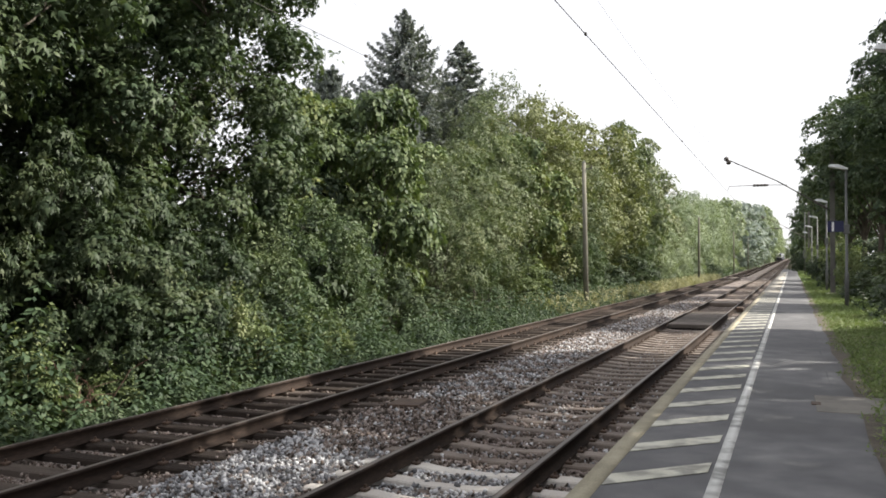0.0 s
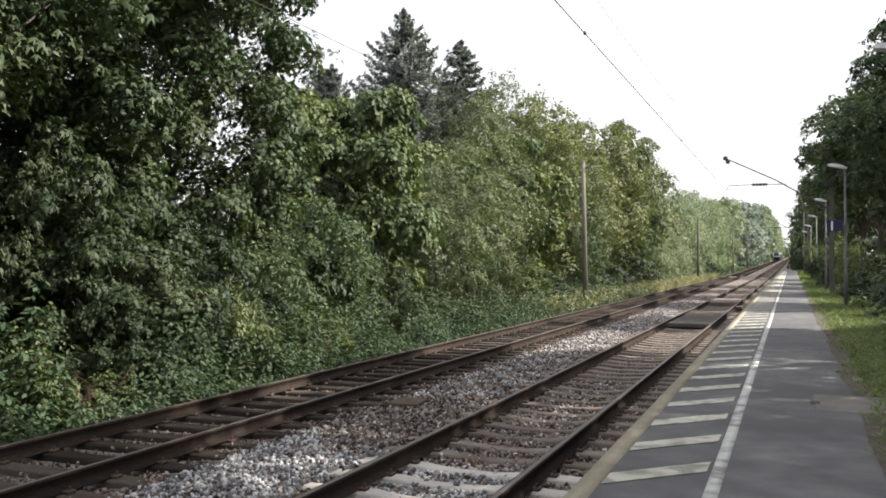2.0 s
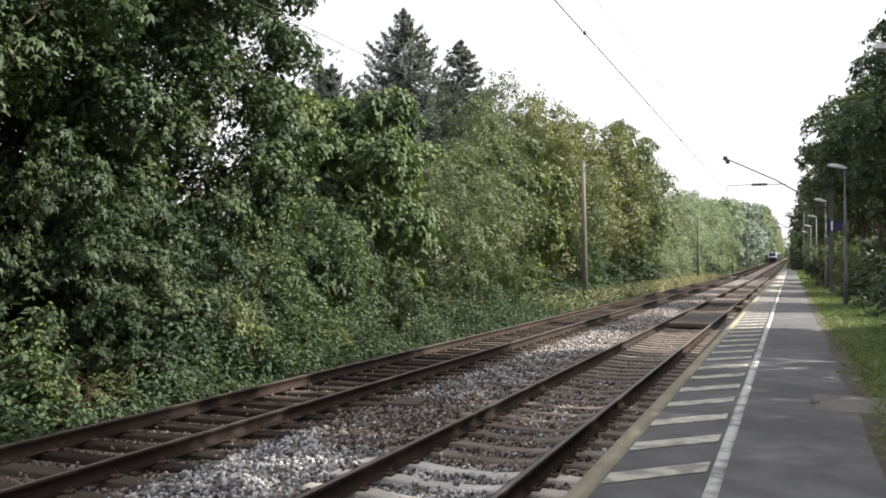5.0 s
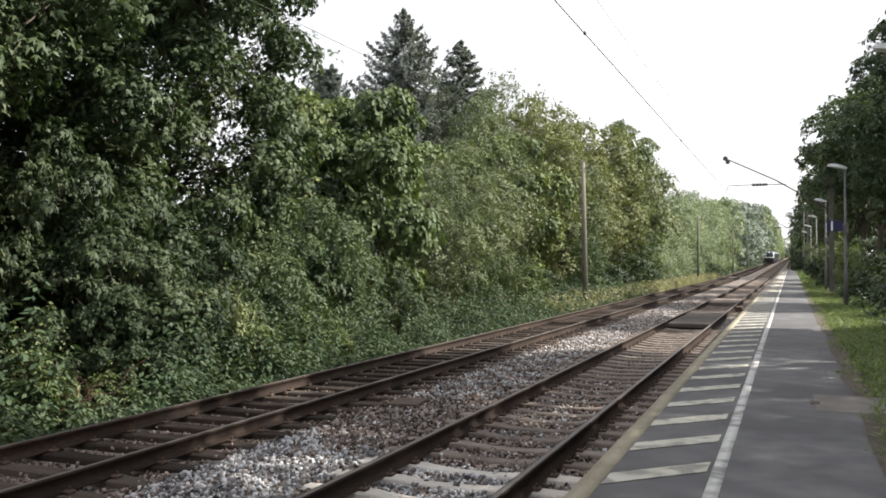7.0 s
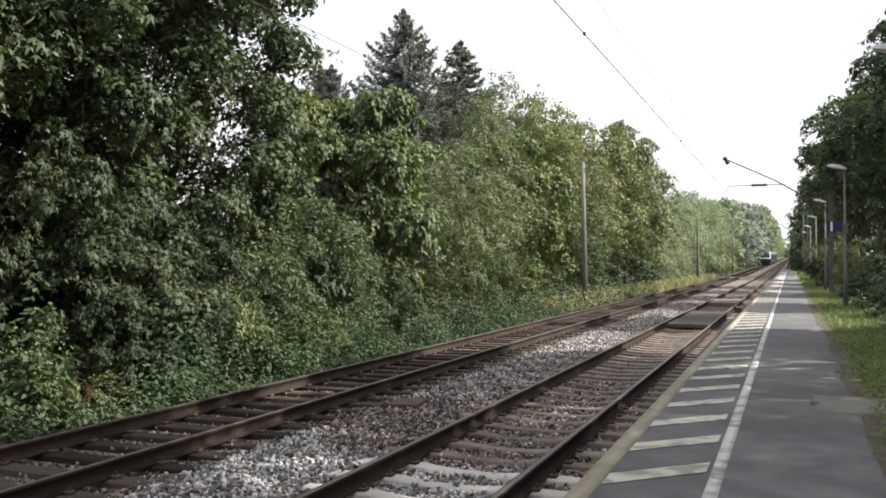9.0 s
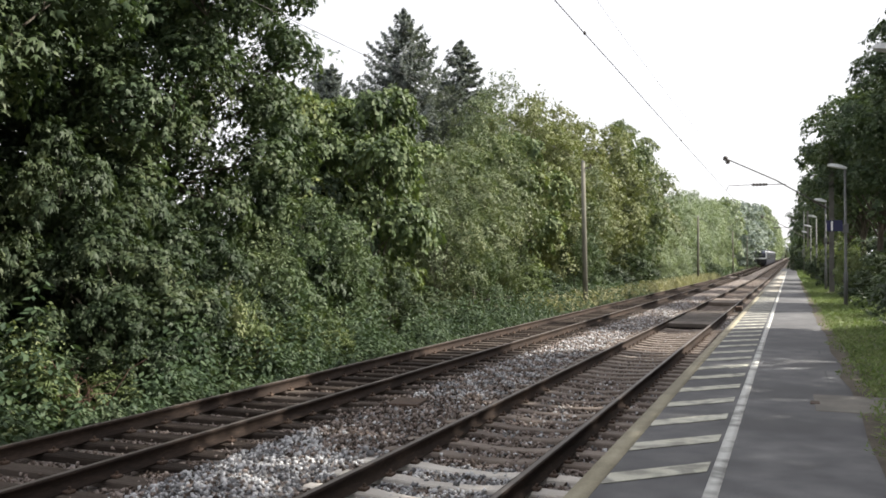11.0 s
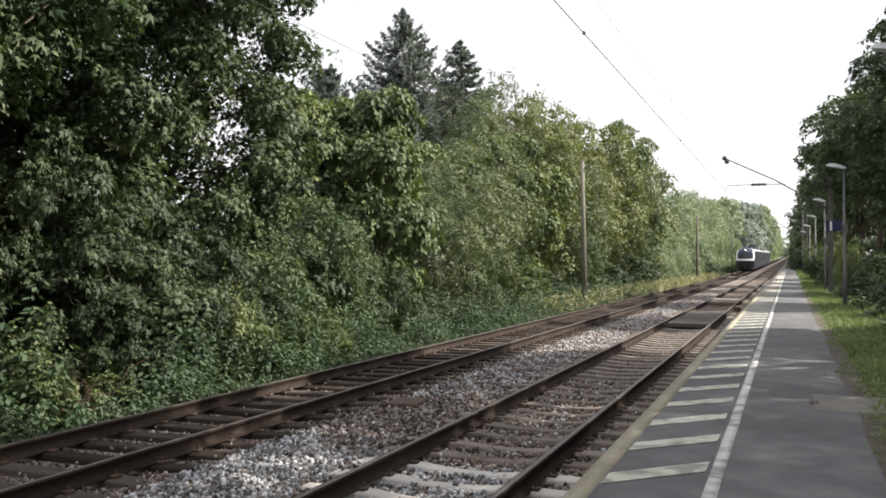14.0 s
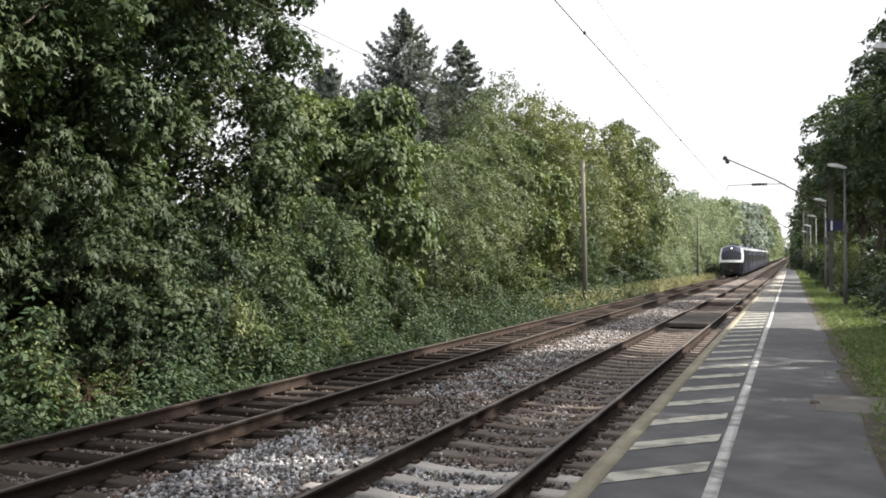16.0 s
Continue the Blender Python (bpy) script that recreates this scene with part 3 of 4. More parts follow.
def crown_leaves(lobes, clumps, leaves, spread, leaf, squash=0.75, upward=0.6, droop=0.45):
    """Leaves in umbrella-like sprays on the outer and upper side of boughs. lobes: rows of x, y, z, radius."""
    L = np.asarray(lobes, float)
    per = np.maximum(3, (clumps * (L[:, 3] / L[:, 3].mean()) ** 2).astype(int))
    idx = np.repeat(np.arange(len(L)), per)
    side = L[:, :3] - np.array([L[:, 0].mean(), L[:, 1].mean(), L[:, 2].mean() - 0.5])
    side /= np.linalg.norm(side, axis=1)[:, None] + 0.3
    d = unit(len(idx)) + 0.6 * side[idx] + np.array([0, 0, 0.3])
    d /= np.linalg.norm(d, axis=1)[:, None]
    inner = rng.random(len(idx)) < 0.25
    rad = L[idx, 3] * np.where(inner, rng.random(len(idx)), 0.82 + 0.26 * rng.random(len(idx)))
    rad *= np.where(rng.random(len(idx)) < 0.08, rng.uniform(1.05, 1.35, len(idx)), 1.0)
    cc = L[idx, :3] + d * rad[:, None] * np.array([1, 1, squash])
    face = d * 0.6 + np.array([0, 0, upward]) + rng.normal(size=d.shape) * 0.28
    face /= np.linalg.norm(face, axis=1)[:, None]
    e1, e2 = across(face)
    j = np.repeat(np.arange(len(cc)), leaves)
    turn, u = rng.random(len(j)) * math.tau, np.sqrt(rng.random(len(j)))
    ray = e1[j] * np.cos(turn)[:, None] + e2[j] * np.sin(turn)[:, None]
    wide = spread * rng.uniform(0.7, 1.3, len(cc))[j]
    c = cc[j] + ray * (wide * u)[:, None] - face[j] * (wide * u * u * droop)[:, None] + rng.normal(size=(len(j), 3)) * spread * 0.16
    nrm = face[j] + ray * (0.55 * u)[:, None] + rng.normal(size=(len(j), 3)) * 0.27
    axis = ray + rng.normal(size=(len(j), 3)) * 0.35 - np.array([0, 0, 0.35])
    return c, nrm, axis, leaf * rng.uniform(0.65, 1.2, len(j))


def lobes_in(n, rx, rz, z0, r, seed, crown=None, shift=(0.0, 0.0), hollows=()):
    """Boughs spread evenly through a crown from z0 up to z0 + 2 rz. crown: rows of height and radius for an uneven
    outline; hollows: rows of x, y, z, radius where no bough grows."""
    q = np.random.default_rng(seed)
    if crown is None:
        crown = [(z0, 0.45 * rx), (z0 + 0.5 * rz, 0.9 * rx), (z0 + 0.9 * rz, rx), (z0 + 1.5 * rz, 0.7 * rx), (z0 + 1.9 * rz, 0.15 * rx)]
    hs, rs = zip(*crown)
    m = 5000
    z = q.uniform(hs[0], hs[-1], m)
    R = np.interp(z, hs, rs)
    ok = q.random(m) < (R / max(rs)) ** 1.2
    ang, k = q.uniform(0, math.tau, m), q.random(m) ** 0.4 * 0.9
    lean = (z - hs[0]) / (hs[-1] - hs[0])
    p = np.stack([np.cos(ang) * R * k + shift[0] * lean, np.sin(ang) * R * k + shift[1] * lean, z], 1)[ok]
    for x, y, h, w in hollows:
        p = p[np.linalg.norm(p - np.array([x, y, h]), axis=1) > w]
    got, gap = [p[0]], 1.7 * r
    while len(got) < n:
        far = np.min(np.linalg.norm(p[:, None] - np.array(got)[None], axis=2), axis=1) > gap
        if far.any():
            got.append(p[np.argmax(far)])
        else:
            gap *= 0.9
    return np.column_stack([np.array(got), r * q.uniform(0.7, 1.3, n)])


def limbs(bm, lobes, base, fork, radius, every=1):
    r = random.Random(len(lobes))
    for x, y, z, rad in lobes[::every]:
        a = Vector((0, 0, base + (fork - base) * r.uniform(0.4, 1.0)))
        e = Vector((x, y, z))
        if e.z < a.z:
            a.z = max(0.3, e.z - 0.3)
        mid = a.lerp(e, 0.5) + Vector((r.uniform(-0.3, 0.3), r.uniform(-0.3, 0.3), 0.15 * (e - a).length))
        tube(bm, [a, a.lerp(mid, 0.6), mid, e], [radius, radius * 0.75, radius * 0.55, radius * 0.15], 5, False)
        for _ in range(2):
            t = e + Vector((r.uniform(-1, 1), r.uniform(-1, 1), r.uniform(-0.3, 1))) * rad * 0.8
            tube(bm, [mid.lerp(e, 0.6), mid.lerp(t, 0.8), t], [radius * 0.3, radius * 0.2, 0.008], 4, False)
    return bm


TOP = {}                              # height of each kind as built


def broadleaf(name, lobes, fork, girth, leaf_name, clumps, leaves, spread, leaf, label, category="tree", narrow=0.55, squash=0.75, upward=0.6, stems=1, shoots=0, lobed=False):
    thing = empty(name, label=label, category=category)
    bm = bmesh.new()
    r = random.Random(len(name))
    for k in range(stems):
        dx, dy = (0, 0) if stems == 1 else (r.uniform(-0.5, 0.5), r.uniform(-0.5, 0.5))
        h = fork * r.uniform(0.9, 1.25)
        tube(bm, [(dx * 0.3, dy * 0.3, -0.5), (dx * 0.5, dy * 0.5, 0.2), (dx * 0.8 + 0.1, dy, h * 0.5), (dx * 1.4, dy * 1.6, h), (dx * 2 + 0.1, dy * 2, h * 1.5)],
             [girth * 1.3, girth, girth * 0.85, girth * 0.65, girth * 0.3], 8)
    part("trunk", limbs(bm, lobes, 0.4 * fork, fork, girth * 0.26, 1 if len(lobes) < 30 else 3), M["bark"], thing, smooth=True)
    TOP[thing.name] = float(np.max(lobes[:, 2] + 0.95 * squash * lobes[:, 3]))
    c, nr, ax, s = crown_leaves(lobes, clumps, leaves, spread, leaf, squash, upward)
    if shoots:
        # upright leafy shoots that stand out of the crown's top
        per = 22
        k = np.repeat(rng.integers(0, len(lobes), shoots), per)
        g = np.repeat(rng.normal(size=(shoots, 2)) * 0.45, per, axis=0) * lobes[k, 3:4]
        up = rng.random(len(k))
        reach = np.repeat(rng.uniform(0.4, 1.0, shoots), per)
        top = lobes[k, 2] + lobes[k, 3] * 0.65 * squash
        c2 = np.stack([lobes[k, 0] + g[:, 0] * (1 + 0.5 * up), lobes[k, 1] + g[:, 1] * (1 + 0.5 * up), top + up * reach], 1) + rng.normal(size=(len(k), 3)) * 0.04
        out = rng.normal(size=(len(k), 3)) * np.array([1, 1, 0.3]) + np.array([0, 0, 0.4])
        c, nr, ax = np.concatenate([c, c2]), np.concatenate([nr, rng.normal(size=(len(k), 3)) * 0.6 + np.array([0, 0, 0.6])]), np.concatenate([ax, out])
        s = np.concatenate([s, leaf * rng.uniform(0.6, 1.0, len(k))])
    part("crown", leaf_mesh("crown", c, nr, s, M[leaf_name], narrow, ax, lobed), parent=thing)
    return thing


def spruce(name, height, reach, seed, label, tiers=38, dense=1.0):
    thing = empty(name, label=label, category="tree")
    TOP[thing.name] = height
    bm = bmesh.new()
    tube(bm, [(0, 0, -0.5), (0, 0, height * 0.5), (0, 0, height)], [0.22, 0.13, 0.015], 7)
    part("trunk", bm, M["bark"], thing, smooth=True)
    q = np.random.default_rng(seed)
    C, N, A, S = [], [], [], []
    for i in range(tiers):
        f = i / (tiers - 1)
        z = height * (0.38 + 0.61 * f)
        length = reach * (1 - f) ** 0.75 * q.uniform(0.8, 1.15) + 0.15
        for k in range(int(15 - 6 * f)):
            az = q.uniform(0, math.tau)
            ln = length * q.uniform(0.6, 1.12)
            n = int((40 + 95 * ln) * dense)
            t = q.random(n) ** 0.7
            side = q.normal(size=n) * 0.15 * ln * (1.05 - t)
            hang = -0.30 * ln * np.sin(t * 2.0) + 0.26 * ln * t ** 3 + q.normal(size=n) * 0.07 - np.abs(side) * 0.35
            C.append(np.stack([np.cos(az) * t * ln - np.sin(az) * side, np.sin(az) * t * ln + np.cos(az) * side, z + hang], 1))
            N.append(np.stack([np.cos(az) * 0.4 + q.normal(size=n) * 0.4, np.sin(az) * 0.4 + q.normal(size=n) * 0.4, 0.7 + q.normal(size=n) * 0.3], 1))
            fan = az + np.sign(side) * 0.7 + q.normal(size=n) * 0.3
            A.append(np.stack([np.cos(fan), np.sin(fan), -0.35 + q.normal(size=n) * 0.25], 1))
            S.append(q.uniform(0.16, 0.34, n))
    part("crown", leaf_mesh("crown", np.concatenate(C), np.concatenate(N), np.concatenate(S), M["spruce_needle"], 0.3, np.concatenate(A)), parent=thing)
    return thing


def stand(thing, x, y, z=None, turn=0.0, size=1.0, tall=None):
    """The pose for a tree that stands on the ground at x, y."""
    if z is None:
        z = (-0.78 if x < -9 else 0.38) + rise(y)
    return pose(x + bend(y), y, z, 0, 0, turn) @ Matrix.Diagonal((size, size, tall or size, 1))


def growth():
    spread_crown = [(1.0, 2.0), (3.0, 2.7), (5.0, 3.6), (6.5, 3.9), (9.5, 4.1), (12.0, 3.8), (14.0, 1.8)]
    oak = broadleaf("oak_tree", lobes_in(112, 0, 0, 0, 1.08, 1, spread_crown, (0.8, 0.0), [(3.1, -1.1, 5.2, 1.05), (1.65, 0.9, 5.5, 1.2), (0.2, 2.9, 5.8, 1.15), (3.7, 0.9, 7.9, 0.95)]), 4.5, 0.30, "oak_leaf", 84, 13, 0.27, 0.172,
                    "large dark green oak tree overhanging the trackside", narrow=0.75, squash=0.8, upward=0.45, lobed=True)
    maple = broadleaf("maple_tree", lobes_in(15, 2.6, 3.4, 1.2, 1.1, 2), 2.5, 0.14, "maple_leaf", 66, 18, 0.25, 0.185, "green sycamore maple with broad leaves beside the track", narrow=0.8, squash=0.65)
    willow = broadleaf("willow_tree", lobes_in(20, 2.5, 3.8, 1.4, 1.1, 3), 2.5, 0.13, "willow_leaf", 56, 17, 0.27, 0.16, "grey-green willow tree with fine narrow leaves", narrow=0.4, squash=1.15, upward=0.35, shoots=110)
    birch = broadleaf("birch_tree", lobes_in(24, 2.5, 4.8, 1.9, 1.1, 4), 4.0, 0.13, "birch_leaf", 46, 15, 0.3, 0.19, "yellowing birch tree in the trackside wood", narrow=0.6, squash=1.1, upward=0.35, shoots=90)
    hazel = broadleaf("hazel_bush", lobes_in(20, 1.5, 1.5, 0.05, 0.55, 5), 0.7, 0.05, "shaded_hazel_leaf", 44, 13, 0.16, 0.115, "dense green hazel bush at the foot of the trees", "bush", 0.8, 0.8, stems=4, lobed=True)
    thicket = broadleaf("thorn_bush", lobes_in(12, 1.6, 1.5, 0.05, 0.75, 11), 0.7, 0.05, "shaded_hazel_leaf", 38, 11, 0.2, 0.17, "rounded green thorn bush in the undergrowth", "bush", 0.6, 0.8, stems=3)
    elder = broadleaf("elder_bush", lobes_in(10, 0.8, 0.8, 0.1, 0.38, 13), 0.5, 0.03, "elder_leaf", 26, 12, 0.13, 0.11, "bright yellow-green elder bush on the verge", "bush", 0.5, 0.9, stems=3, shoots=25)
    sallow = broadleaf("sallow_bush", lobes_in(18, 1.4, 1.9, 0.1, 0.62, 6), 1.0, 0.05, "sallow_leaf", 42, 16, 0.19, 0.125, "bushy sallow with upright grey-green shoots", "bush", 0.42, 1.1, 0.3, stems=5, shoots=110)
    tall = broadleaf("wayside_tree", lobes_in(22, 3.1, 5.6, 0.5, 1.4, 7), 4.0, 0.2, "willow_leaf", 50, 11, 0.42, 0.31, "mixed broadleaf tree in the row along the line", narrow=0.65, squash=0.95)
    pale = broadleaf("pale_willow", lobes_in(22, 3.2, 5.6, 0.3, 1.4, 12), 4.0, 0.2, "hazed_willow_leaf", 55, 11, 0.45, 0.27, "pale willow in the row along the line, its leaves greyed for haze", narrow=0.45, squash=1.1)
    dim = broadleaf("shade_tree", lobes_in(24, 3.4, 3.8, 4.8, 1.3, 8), 4.0, 0.22, "oak_leaf", 42, 11, 0.36, 0.27, "dark green broadleaf tree leaning over the platform", narrow=0.7)
    canopy = broadleaf("canopy_tree", lobes_in(34, 0, 0, 0, 1.15, 14, [(5.6, 1.8), (6.6, 3.3), (8.7, 3.7), (10.5, 2.9), (12.0, 0.9)]), 4.5, 0.2, "oak_leaf", 76, 13, 0.30, 0.185, "dark green broadleaf tree with a high spreading crown", narrow=0.75, lobed=True)
    distant = broadleaf("distant_willow", lobes_in(12, 3.6, 6.5, 0.5, 2.4, 9), 4.0, 0.25, "hazed_willow_leaf", 13, 17, 0.75, 0.62, "pale broadleaf tree far along the line, its leaves lightened for haze", narrow=0.75)
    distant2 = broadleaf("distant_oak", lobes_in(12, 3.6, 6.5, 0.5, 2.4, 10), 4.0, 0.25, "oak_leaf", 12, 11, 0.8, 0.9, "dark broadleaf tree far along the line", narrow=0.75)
    distant3 = broadleaf("distant_ash", lobes_in(12, 3.6, 6.5, 0.5, 2.4, 15), 4.0, 0.25, "hazed_grey_leaf", 13, 16, 0.75, 0.66, "broadleaf tree far along the line, its leaves greyed for haze", narrow=0.7)
    fir = spruce("spruce_tree", 18.5, 6.9, 1, "tall dark spruce above the wood", 44, 0.45)
    fir2 = spruce("spruce_tree", 16.0, 4.9, 2, "dark pointed spruce behind the broadleaf trees", 38, 0.4)
    return oak, maple, willow, birch, hazel, thicket, elder, sallow, tall, pale, dim, canopy, distant, distant2, distant3, fir, fir2



def plant(proto, rows, used):
    """Sets the first of a kind and copies the rest. rows: x, y, turn, size, height in metres."""
    kind = proto.name
    for x, y, turn, size, high in rows:
        m = stand(proto, x, y, None, turn, size, high / TOP[kind])
        if proto.name not in used:
            proto.matrix_basis = m
            used.add(proto.name)
        else:
            copy_thing(proto, m @ Matrix.Diagonal([1 / q for q in proto.scale] + [1]))


def planting():
    oak, maple, willow, birch, hazel, thicket, elder, sallow, tall, pale, dim, canopy, distant, distant2, distant3, fir, fir2 = growth()
    used = set()
    r = random.Random(4)

    def row(xs, ys, sizes, heights, wobble=0.6):
        return [(xs + r.uniform(-wobble, wobble), y, r.uniform(0, 360), r.uniform(*sizes), r.uniform(*heights)) for y in ys]
    plant(oak, [(-15.3, 17.1, 0, 0.97, 15.0)], used)
    plant(hazel, [(-11.7, 8.6, 0, 0.8, 2.8), (-11.0, 11.9, 40, 0.6, 2.3), (-10.9, 13.6, 190, 0.62, 2.6), (-11.0, 15.2, 290, 0.55, 2.1), (-11.3, 17.0, 120, 0.6, 2.2), (-11.8, 12.6, 70, 1.05, 3.8), (-12.2, 15.2, 200, 1.0, 3.9), (-15.0, 11.0, 310, 1.4, 5.4), (-15.8, 25.6, 60, 1.45, 7.2), (-16.5, 7.5, 80, 1.5, 6.0), (-14.6, 10.2, 30, 1.15, 6.0), (-12.9, 12.6, 250, 1.0, 5.4), (-13.2, 14.0, 120, 1.3, 5.0),
                  (-13.2, 17.0, 20, 1.0, 3.6), (-12.2, 25.0, 160, 0.9, 2.9)], used)
    plant(elder, [(-10.3, 9.3, 0, 0.75, 1.5), (-10.5, 14.9, 120, 0.8, 1.9), (-10.3, 16.2, 220, 0.8, 1.4), (-10.4, 18.6, 20, 0.7, 1.1), (-12.0, 41.0, 20, 1.3, 2.6), (-10.6, 11.3, 300, 0.6, 0.9), (2.9, 50.0, 0, 1.0, 2.4), (2.7, 44.0, 90, 0.9, 2.0), (2.6, 62.0, 200, 1.1, 2.6), (2.2, 103.0, 0, 0.9, 3.4), (2.5, 96.0, 70, 0.8, 2.6), (2.4, 110.0, 140, 0.9, 3.0)], used)
    plant(thicket, [(-13.5, 21.2, 20, 1.0, 3.6), (-12.4, 29.5, 250, 0.7, 1.8), (-12.4, 44.0, 40, 0.9, 2.4), (-18.2, 21.4, 60, 1.3, 3.6), (-18.4, 26.8, 160, 1.4, 4.2), (-18.6, 30.5, 260, 1.5, 5.6), (-15.8, 19.8, 140, 1.1, 3.6),
                    (-12.6, 62.0, 280, 1.1, 2.8), (-12.6, 73.0, 10, 1.3, 3.4), (-12.2, 120.0, 130, 1.4, 3.2),
                    (-12.2, 138.0, 230, 1.4, 3.4), (3.9, 17.0, 0, 0.9, 1.9), (3.7, 33.0, 300, 0.8, 1.8), (3.7, 22.0, 90, 0.8, 1.8), (3.7, 27.5, 200, 0.75, 1.8), (3.3, 40.0, 20, 0.75, 1.9), (2.8, 58.0, 30, 0.7, 2.3), (2.9, 66.0, 100, 0.8, 2.4), (2.6, 76.0, 200, 0.8, 2.4),
                    (6.4, 17.0, 250, 1.2, 2.2), (6.6, 27.0, 50, 1.1, 2.0), (6.0, 36.0, 10, 1.3, 2.4), (5.4, 46.0, 150, 1.2, 2.4), (4.4, 62.0, 250, 1.2, 3.0), (4.0, 84.0, 50, 1.2, 3.2), (2.6, 122.0, 160, 1.0, 3.4), (1.7, 139.0, 330, 1.1, 4.0), (1.6, 150.0, 40, 1.1, 4.2)], used)
    plant(sallow, [(-12.2, 18.8, 0, 0.95, 4.5), (-12.7, 22.2, 140, 0.95, 4.7), (-13.2, 36.2, 220, 0.9, 4.2), (-13.4, 57.0, 100, 1.2, 5.6), (-13.2, 78.0, 190, 1.4, 6.2)], used)
    plant(maple, [(-14.1, 28.4, 0, 0.9, 9.2), (-16.4, 28.2, 100, 0.95, 9.2), (-17.5, 33.0, 200, 1.0, 9.5), (-14.6, 48.0, 60, 1.0, 10.2), (-17.0, 41.5, 170, 1.0, 8.8)], used)
    plant(willow, [(-14.3, 38.5, 0, 1.0, 8.4), (-13.7, 33.2, 90, 0.75, 6.8), (-15.7, 44.5, 210, 1.1, 11.0), (-15.0, 61.0, 30, 1.2, 12.0), (-21.0, 66.5, 150, 1.3, 17.5), (-19.0, 52.0, 250, 1.3, 13.5)], used)
    plant(birch, [(-15.5, 55.0, 0, 1.1, 12.8), (-15.2, 66.0, 80, 1.15, 13.4), (-17.5, 60.5, 160, 1.3, 14.6), (-15.2, 75.5, 240, 1.3, 14.6), (-18.5, 72.0, 310, 1.3, 16.0)], used)
    plant(fir, [(-24.0, 52.3, 0, 1.0, 19.8), (-24.5, 43.5, 120, 0.7, 14.2), (-27.0, 46.5, 240, 0.75, 15.0)], used)
    plant(fir2, [(-27.0, 71.0, 0, 1.5, 22.4), (-22.5, 58.0, 40, 1.1, 15.0)], used)
    plant(tall, [(-15.2, 85.0, 0, 1.1, 16.6), (-16.4, 94.0, 120, 1.1, 17.4), (-15.7, 101.5, 240, 1.0, 17.2)] + row(-22.5, (76, 90), (1.2, 1.3), (14, 15)) + row(-19.5, (35, 41, 47, 54), (0.85, 1.0), (6.5, 8.0)) + row(-20.5, (7, 12, 16), (1.0, 1.2), (9.5, 11.5)), used)
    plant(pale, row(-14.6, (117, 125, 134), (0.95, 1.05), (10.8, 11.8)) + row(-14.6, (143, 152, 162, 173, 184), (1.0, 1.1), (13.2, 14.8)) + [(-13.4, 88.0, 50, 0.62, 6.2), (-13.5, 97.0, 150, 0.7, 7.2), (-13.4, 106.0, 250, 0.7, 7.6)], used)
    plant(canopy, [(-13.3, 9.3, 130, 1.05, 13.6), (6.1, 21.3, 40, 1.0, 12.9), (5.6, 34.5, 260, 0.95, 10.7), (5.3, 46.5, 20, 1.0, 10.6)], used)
    # the platform-side ones below y 23 are unseen, added to shade the tracks
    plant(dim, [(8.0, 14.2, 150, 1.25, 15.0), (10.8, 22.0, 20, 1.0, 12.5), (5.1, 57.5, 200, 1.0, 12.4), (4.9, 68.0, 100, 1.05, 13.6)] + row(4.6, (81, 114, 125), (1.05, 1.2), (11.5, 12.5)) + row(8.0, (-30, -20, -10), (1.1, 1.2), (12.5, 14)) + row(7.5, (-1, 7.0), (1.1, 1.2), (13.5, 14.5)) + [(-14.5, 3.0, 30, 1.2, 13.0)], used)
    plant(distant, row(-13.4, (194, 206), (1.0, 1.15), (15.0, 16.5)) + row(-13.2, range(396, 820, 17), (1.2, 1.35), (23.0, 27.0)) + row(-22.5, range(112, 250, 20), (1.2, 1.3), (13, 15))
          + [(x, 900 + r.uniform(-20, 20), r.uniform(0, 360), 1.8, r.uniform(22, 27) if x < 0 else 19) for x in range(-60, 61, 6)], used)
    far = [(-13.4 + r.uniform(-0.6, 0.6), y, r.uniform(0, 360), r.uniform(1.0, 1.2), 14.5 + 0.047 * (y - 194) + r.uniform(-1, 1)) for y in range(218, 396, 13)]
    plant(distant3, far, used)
    plant(distant2, row(6.2, range(138, 560, 13), (1.0, 1.15), (13.0, 15.0)) + row(13.5, (10, 42, 53, 64, 75, 86, 97, 108), (1.0, 1.1), (8, 9.5)), used)


